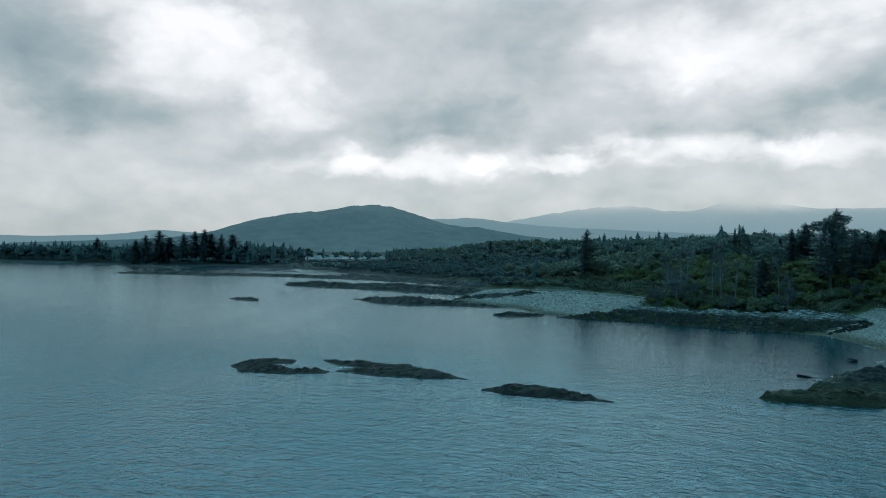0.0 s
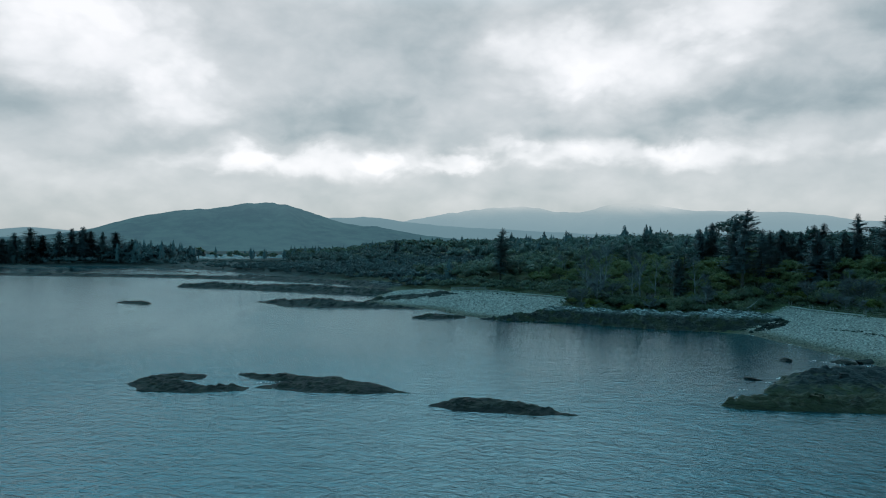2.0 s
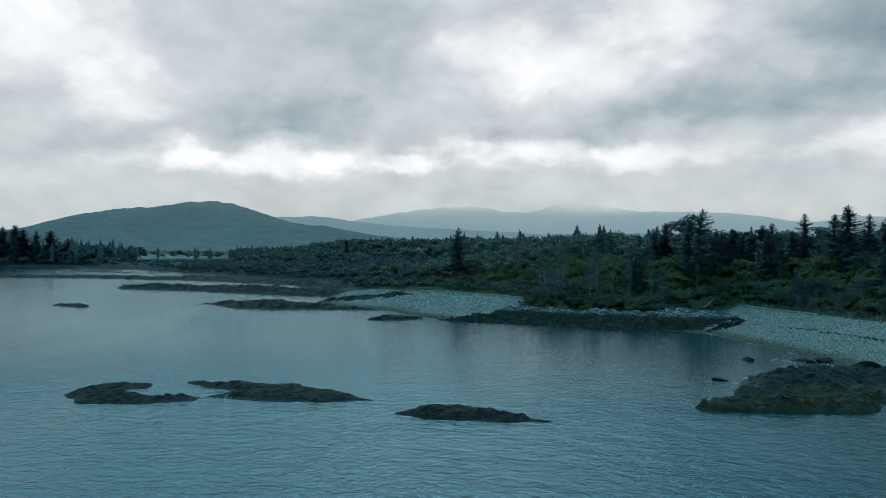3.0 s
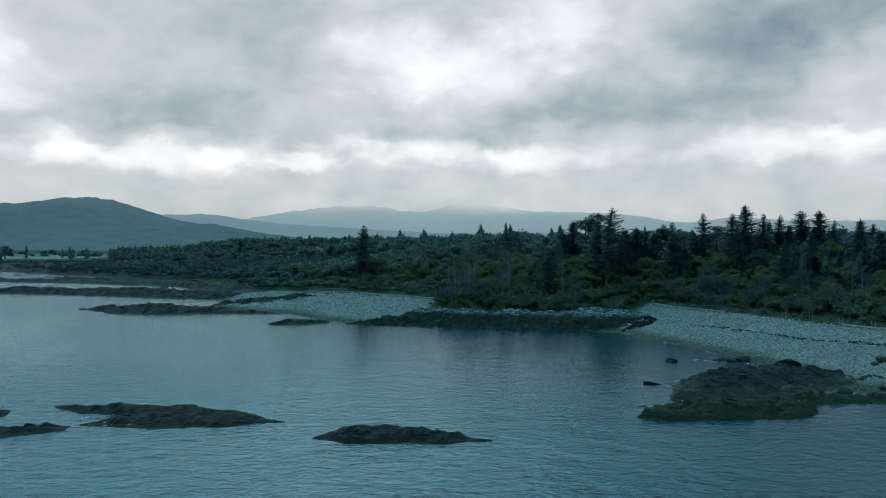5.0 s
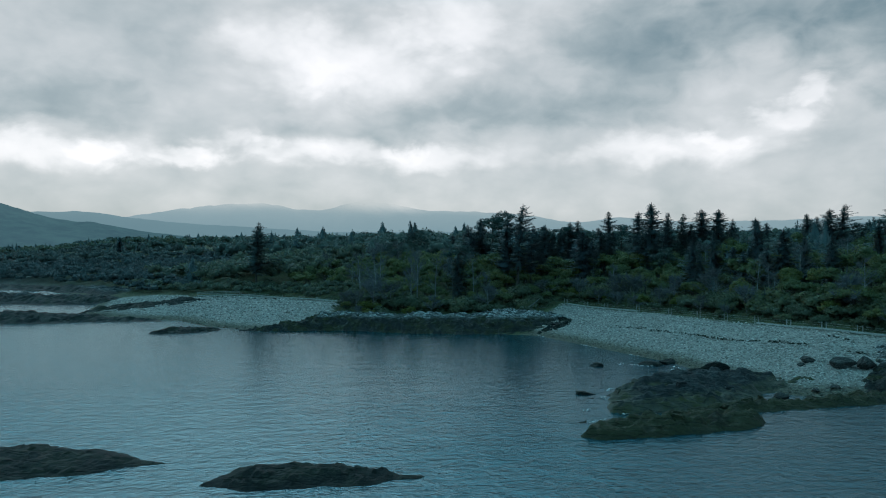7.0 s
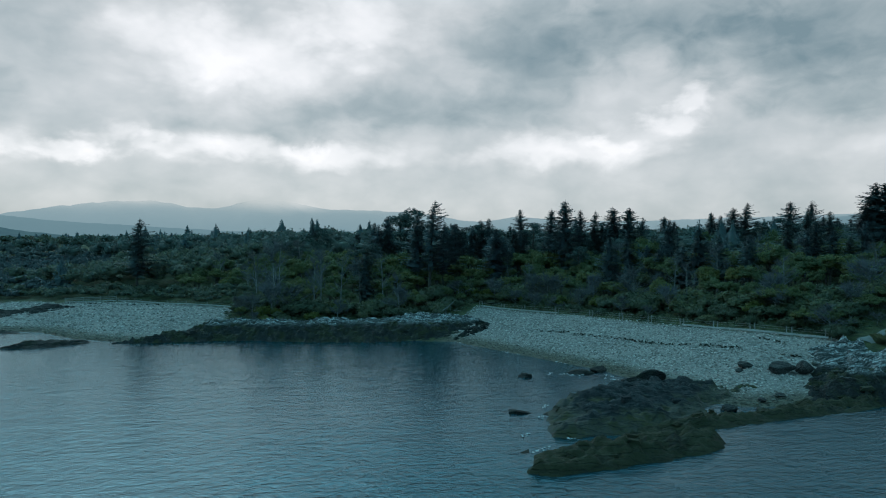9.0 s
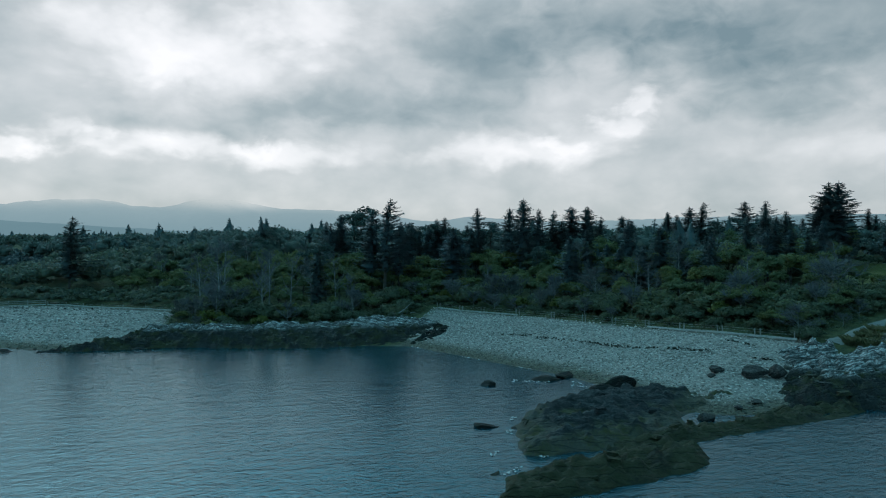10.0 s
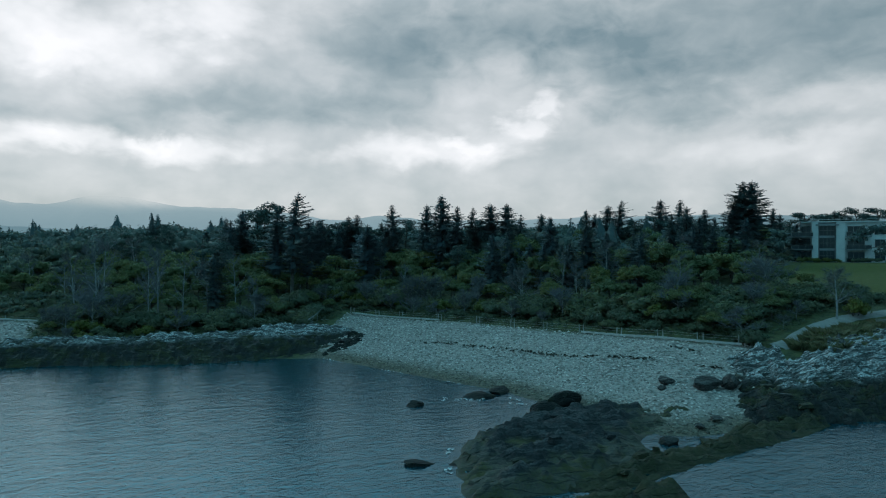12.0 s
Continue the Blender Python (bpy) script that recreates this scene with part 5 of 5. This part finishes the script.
def wrack(points, seed, width=0.5, amount=26):
    """A broken line of dry seaweed thrown up on the shingle."""
    rng = np.random.RandomState(seed)
    shape = ([], [], [])
    for (ax, ay), (bx, by) in zip(points, points[1:]):
        n = max(3, int(math.hypot(bx - ax, by - ay) * amount / 6))
        f = rng.rand(n)
        gap = fbm(ax + (bx - ax) * f, ay + (by - ay) * f, seed, 2)
        f = f[gap > -0.25]
        x, y = ax + (bx - ax) * f + rng.randn(len(f)) * width * 0.4, ay + (by - ay) * f + rng.randn(len(f)) * width * 0.4
        p = np.stack([x, y, land(x, y) + 0.10], -1)
        leaf_clumps(shape, p, np.tile((0.0, 0.0, 1.2), (len(f), 1)), 0.20, rng)
    return tagged(mesh_object("seaweed_line", shape[0], shape[1], KELP), "broken line of dry dark seaweed on the shingle", "seaweed", "seaweed lines", "stuff")


wrack([(74.8, 119), (75.6, 115.2), (75.7, 108.5), (75.8, 102.4), (75.5, 98.2), (76.1, 93.3), (76.8, 85.5)], 71, 0.6, 46)
wrack([(76.7, 80.8), (78.2, 78.2)], 72, 0.4, 50)
wrack([(81.7, 86.0), (81.5, 81.4)], 73, 0.4, 40)
wrack([(75.7, 99.2), (75.5, 97.4)], 74, 0.7, 120)
wrack([(36, 186), (28, 196), (18, 206)], 75, 0.6, 36)


def foam(x, y, long, wide, turn, seed):
    """A patch of broken water, lying on the sea."""
    rng = np.random.RandomState(seed)
    n = int(26 * long * wide) + 8
    a, r = rng.rand(n) * 6.283, np.sqrt(rng.rand(n))
    u, v = r * np.cos(a) * long, r * np.sin(a) * wide
    c, s = math.cos(radians(turn)), math.sin(radians(turn))
    p = np.stack([x + u * c - v * s, y + u * s + v * c, 0.045 + 0.05 * rng.rand(n)], -1)
    shape = leaf_clumps(([], [], []), p, np.tile((0.0, 0.0, 5.0), (n, 1)), 0.10, rng, 1.6)
    return tagged(mesh_object("foam", shape[0], shape[1], FOAM), "white broken water washing round the rocks", "foam", "foam round the rocks", "stuff")


for k, (fx, fy, fl, fw, ft) in enumerate([
    (58.6, 96.6, 1.6, 0.5, -40), (57.0, 98.5, 0.8, 0.4, 20), (60.0, 92.2, 1.6, 0.25, -70), (40.0, 80.6, 0.9, 0.4, 60), (42.4, 77.6, 1.6, 0.3, -15),
    (38.5, 78.6, 1.2, 0.4, 20), (44.5, 87.2, 0.8, 0.25, 30), (41.0, 84.4, 0.7, 0.3, 40), (-15.5, 87.2, 1.6, 0.3, -20), (-16, 90.5, 1.3, 0.4, 10),
    (64.9, 126.0, 2.4, 0.22, 80), (64.2, 113.0, 2.0, 0.18, 88), (63.9, 103.0, 1.6, 0.20, 88), (61.4, 93.0, 1.2, 0.25, 75), (36.0, 81.2, 0.9, 0.25, 20), (34.2, 77.6, 1.2, 0.25, 10),
]):
    foam(fx, fy, fl, fw, ft, 700 + k)


# ---- fences of posts, a low beam and wires ----
def box(x0, x1, y0, y1, z0, z1):
    v = [(x, y, z) for z in (z0, z1) for y in (y0, y1) for x in (x0, x1)]
    return v, [(0, 2, 3, 1), (4, 5, 7, 6), (0, 1, 5, 4), (2, 6, 7, 3), (0, 4, 6, 2), (1, 3, 7, 5)]


def post_shape(tall):
    v, f = box(-0.055, 0.055, -0.055, 0.055, -0.4, tall - 0.05)
    v += [(-0.035, -0.035, tall), (0.035, -0.035, tall), (-0.035, 0.035, tall), (0.035, 0.035, tall)]
    return v, [q for q in f if q != (4, 5, 7, 6)] + [(4, 5, 9, 8), (5, 7, 11, 9), (7, 6, 10, 11), (6, 4, 8, 10), (8, 9, 11, 10)]


def along(a, b, wide, tall):
    """A beam from a to b."""
    a, b = Vector(a), Vector(b)
    side = (b - a).cross(Vector((0, 0, 1))).normalized() * wide / 2
    up = Vector((0, 0, tall / 2))
    v = [tuple(p + i * side + j * up) for p in (a, b) for i in (-1, 1) for j in (-1, 1)]
    return v, [(0, 1, 3, 2), (4, 6, 7, 5), (0, 2, 6, 4), (1, 5, 7, 3), (0, 4, 5, 1), (2, 3, 7, 6)]


def fence(points, label, pairs, beam, rails=(), wires=(0.45, 0.8, 1.1), tall=1.25):
    ob = tagged(new("fence"), label, "fence", "beach fences")
    mesh = None
    for k, (x, y) in enumerate(points):
        for off in ((-0.32, 0.32) if pairs else (0,)):
            nx, ny = points[min(k + 1, len(points) - 1)]
            px, py = points[max(k - 1, 0)]
            w = Vector((nx - px, ny - py, 0)).normalized()
            X, Y = x + w.x * off, y + w.y * off
            if mesh is None:
                o = part("post", post_shape(tall), TIMBER, ob)
                mesh = o.data
            else:
                o = new("post", mesh)
                o.parent = ob
            o.matrix_basis = pose(X, Y, float(land(X, Y)), 2.0 * math.sin(k * 5.1), 2.5 * math.sin(k * 3.7), 20 * k)
    for k, (p, q) in enumerate(zip(points, points[1:])):
        za, zb = float(land(*p)), float(land(*q))
        if beam and k in beam:
            part("beam", along((*p, za + 0.30), (*q, zb + 0.30), 0.20, 0.20), BLEACHED, ob, "low bleached beam")
        for h in rails:
            part("rail", along((*p, za + h), (*q, zb + h), 0.06, 0.14), TIMBER, ob)
        for h in wires:
            part("wire", along((*p, za + h), (*q, zb + h), 0.016, 0.016), WIRE, ob, "thin wire")
    return ob


fence([(83.6, 142), (84.9, 137.2), (86.1, 132.9), (87.0, 125.3), (87.2, 117.8), (86.6, 111.1), (86.1, 105.3), (85.6, 99.4), (85.0, 93.8), (84.7, 88.3), (85.1, 83.7), (86.3, 79.5)],
      "weathered post and wire fence along the shingle top", True, {0, 1, 2, 7, 8, 9, 10})
fence([(45.2, 170.4), (41.6, 174.8), (39.2, 180), (37.0, 185.4), (35.0, 190.4), (33.1, 195), (30.5, 198)], "low timber beam fence above the far shingle", False, {0, 1, 2, 3, 4, 5}, (), (0.7,), 0.9)
fence([(30.2, 198.2), (27.4, 199.6), (24.4, 201.0), (21.2, 202.2)], "short pale timber rail fence", False, {0, 1, 2}, (0.75, 1.1), (), 1.3)


def build_path():
    """A gravel path with soft edges from the shingle up past the lawn."""
    line = [(88.3, 76.4), (91.2, 75.4), (95.0, 75.2), (98.8, 74.7), (102.1, 73.6), (105.7, 72.4), (108.4, 71.2), (112, 69.6), (120, 67), (132, 63)]
    pts = []
    for k in range(len(line) - 1):
        for f in np.linspace(0, 1, 8, endpoint=False):
            pts.append((line[k][0] + (line[k + 1][0] - line[k][0]) * f, line[k][1] + (line[k + 1][1] - line[k][1]) * f))
    verts, faces = [], []
    for k, (x, y) in enumerate(pts):
        nx, ny = pts[min(k + 1, len(pts) - 1)]
        px, py = pts[max(k - 1, 0)]
        w = Vector((nx - px, ny - py)).normalized()
        for j, o in enumerate((-1.25, -0.9, 0.0, 0.9, 1.25)):
            o *= 1 + 0.10 * math.sin(k * 0.9 + j * 2.1)
            X, Y = x - w.y * o, y + w.x * o
            verts.append((X, Y, float(land(X, Y)) + (0.10 if 0 < j < 4 else -0.06)))
    for k in range(len(pts) - 1):
        faces += [(5 * k + j, 5 * k + j + 1, 5 * k + j + 6, 5 * k + j + 5) for j in range(4)]
    return tagged(mesh_object("path", verts, faces, PAVING, smooth=True), "pale gravel path winding up from the shingle", "path", kind="structure")


build_path()


def bench(x, y, turn):
    ob = tagged(new("garden_bench"), "weathered slatted timber garden bench on the grass", "bench")
    for k in range(4):
        part("seat_slat", box(-0.8, 0.8, -0.22 + 0.12 * k, -0.13 + 0.12 * k, 0.42, 0.46), TIMBER, ob)
    for k in range(4):
        part("back_slat", box(-0.8, 0.8, 0.27, 0.31, 0.50 + 0.11 * k, 0.58 + 0.11 * k), TIMBER, ob)
    for i in (-0.75, 0.69):
        part("leg", box(i, i + 0.06, -0.22, -0.16, 0, 0.62), TIMBER, ob)
        part("leg", box(i, i + 0.06, 0.25, 0.31, 0, 0.92), TIMBER, ob)
        part("armrest", box(i, i + 0.06, -0.24, 0.26, 0.62, 0.66), TIMBER, ob)
    ob.matrix_basis = pose(x, y, float(land(x, y)), 0, 0, turn)
    return ob


bench(104.4, 68.4, -60)


def fallen_branch(x, y, long, turn, seed):
    rng = np.random.RandomState(seed)
    z = float(land(x, y))
    shape = tube(([], []), limb((0, 0, 0.3), (1, 0, 0.35), long, rng), [0.16, 0.13, 0.10, 0.07, 0.03], 6)
    for k in range(5):
        tube(shape, limb((long * (0.25 + 0.12 * k), 0, 0.5 + 0.15 * k), rng.randn(3) * (1, 1, 0.6) + (0.4, 0, 0.5), long * 0.35, rng, 0.0, 3), [0.07, 0.05, 0.035, 0.015], 4)
    ob = mesh_object("fallen_branch", shape[0], shape[1], PALE_BARK)
    ob.matrix_basis = pose(x, y, z, 0, 0, turn)
    return tagged(ob, "bleached dead branch lying among the shrubs", "branch")


fallen_branch(103.2, 105.2, 4.2, -60, 5)
fallen_branch(71.5, 141.2, 5.0, -35, 6)


# ---- the house on the rise ----
def build_house():
    ob = tagged(new("apartment_building"), "three-storey pale rendered house with balconies and a flat roof", "building")
    D, H, S = 12.0, 9.7, 3.1

    def put(name, shape, mat, parent=ob, label=""):
        return part(name, shape, mat, parent, label)

    # x along the front, y into the house, front at y = 0
    put("wall", box(2.4, 17.0, 0.55, D, 0, H), RENDER_WHITE)
    put("wall", box(-3.3, 0.5, 0.57, D, 0, H), RENDER_GREY)
    put("wall", box(-7.2, -3.3, 1.6, D, 0, H), RENDER_WHITE)
    put("pier", box(0.5, 2.4, -0.05, 0.9, 0, H), RENDER_WHITE, label="pale pier beside the glazed bay")
    put("pier", box(-4.7, -3.3, -0.05, 1.62, 0, H), RENDER_WHITE, label="pale pier beside the glazed bay")
    put("roof", box(-7.6, 17.4, -0.25, D + 0.3, H, H + 0.22), RENDER_WHITE, label="flat roof with a pale fascia")
    put("canopy", box(-3.9, 1.1, -0.60, 0.6, H - 0.85, H - 0.45), RENDER_GREY, label="grey canopy over the bay")
    rail = put("roof_rail", along((-5, 1.2, H + 0.7), (13, 1.2, H + 0.7), 0.06, 0.06), WIRE)
    for k in range(7):
        put("rail_post", box(-5 + 3 * k - 0.03, -5 + 3 * k + 0.03, 1.17, 1.23, H + 0.22, H + 0.7), WIRE, rail)

    def window(x0, x1, z0, z1, y, cols, rows):
        w = put("window", box(x0, x1, y, y + 0.10, z0, z1), GLASS)
        t = 0.09
        put("window_frame", box(x0 - t, x1 + t, y - 0.07, y + 0.12, z0 - t, z0), FRAME_DARK, w)
        put("window_frame", box(x0 - t, x1 + t, y - 0.07, y + 0.12, z1, z1 + t), FRAME_DARK, w)
        for k in range(cols + 1):
            x = x0 + (x1 - x0) * k / cols
            put("mullion", box(x - t / 2, x + t / 2, y - 0.06, y - 0.002, z0, z1), PAVING if k == cols // 2 else FRAME_DARK, w)
        for k in range(1, rows):
            z = z0 + (z1 - z0) * k / rows
            put("transom", box(x0, x1, y - 0.05, y - 0.003, z - t / 2, z + t / 2), PAVING, w)

    def balcony(x0, x1, y0, y1, z):
        b = put("balcony", box(x0, x1, y0, y1, z - 0.22, z), RENDER_GREY, label="grey balcony with a glass and metal rail")
        put("handrail", along((x0, y0 + 0.05, z + 1.05), (x1, y0 + 0.05, z + 1.05), 0.08, 0.07), PAVING, b)
        put("handrail", along((x0 + 0.04, y0, z + 1.05), (x0 + 0.04, y1, z + 1.05), 0.08, 0.07), PAVING, b)
        n = int((x1 - x0) / 1.3)
        for k in range(n + 1):
            x = x0 + 0.05 + (x1 - x0 - 0.1) * k / n
            put("baluster", box(x - 0.03, x + 0.03, y0 + 0.02, y0 + 0.08, z, z + 1.05), PAVING, b)
        put("rail_panel", box(x0 + 0.1, x1 - 0.1, y0 + 0.04, y0 + 0.06, z + 0.1, z + 0.95), GLASS, b)

    for k in range(3):
        z = k * S
        window(-3.0, 0.2, z + 0.35, z + S - 0.35, 0.35, 4, 2)
        put("spandrel", box(-3.15, 0.35, 0.30, 0.56, z + S - 0.35 + 0.10, z + S + 0.25), RENDER_GREY)
        window(-6.8, -4.9, z + 0.2, z + S - 0.6, 1.46, 2, 1)
        balcony(-9.2, -4.4, -0.9, 1.55, z + 0.05)
        window(3.0, 6.4, z + 0.2, z + S - 0.7, 0.42, 3, 1)
        window(8.6, 10.6, z + 0.6, z + S - 0.8, 0.42, 2, 1)
        balcony(2.5, 7.7, -1.5, 0.5, z + 0.05)
    put("plinth", box(2.4, 8.6, -1.2, 0.5, -2.0, -0.2), RENDER_WHITE, label="pale basement wall under the balcony")
    put("basement_door", box(6.4, 8.1, -1.24, -1.19, -1.9, -0.5), FRAME_DARK)
    put("terrace", box(-3.4, 2.4, -2.4, 0.0, -0.6, -0.08), PAVING, label="pale paved terrace step")
    return ob


house = build_house()
house.matrix_basis = pose(192.6, 90.9, 11.25, 0, 0, -74)


def garden():
    rng = random.Random(21)
    fx, fy = Vector((0.5, -0.866)), Vector((-0.866, -0.5))
    for u, v, kind, tall in ((-9, 4.5, "gold", 1.7), (-7, 4.6, "gold", 1.9), (-5, 4.4, "gold", 1.6), (-3, 4.8, "gold", 1.7), (-1, 4.6, "gold", 1.4), (3, 5.2, "shrub", 1.6), (5, 5.8, "shrub", 1.8), (7, 6.4, "shrub", 1.7), (-12, 5, "shrub", 2.2), (-14, 4, "shrub", 3.0)):
        p = Vector((192.6, 90.9)) + fx * u + fy * v
        plant(kind, p.x, p.y, tall, rng, 1.3)
    plant("gold", 107.0, 71.9, 3.2, rng, 0.9)
    plant("shrub", 109.0, 72.6, 3.6, rng, 1.1)
    plant("shrub", 87.6, 79.0, 2.2, rng, 1.1)
    plant("twiggy", 88.4, 80.2, 3.4, rng, 1.2)
    plant("gold", 93.6, 72.4, 1.5, rng, 1.2)
    for _ in range(150):
        x, y = rng.uniform(88.5, 104), rng.uniform(64, 75)
        d = abs((y - 72.8) + (x - 90) * 0.42)
        if d < 2.4 and math.hypot(x - 91.2, y - 75.4) > 1.8:
            plant("tussock", x, y, rng.uniform(0.7, 1.4), rng, rng.uniform(1.0, 1.8))


garden()
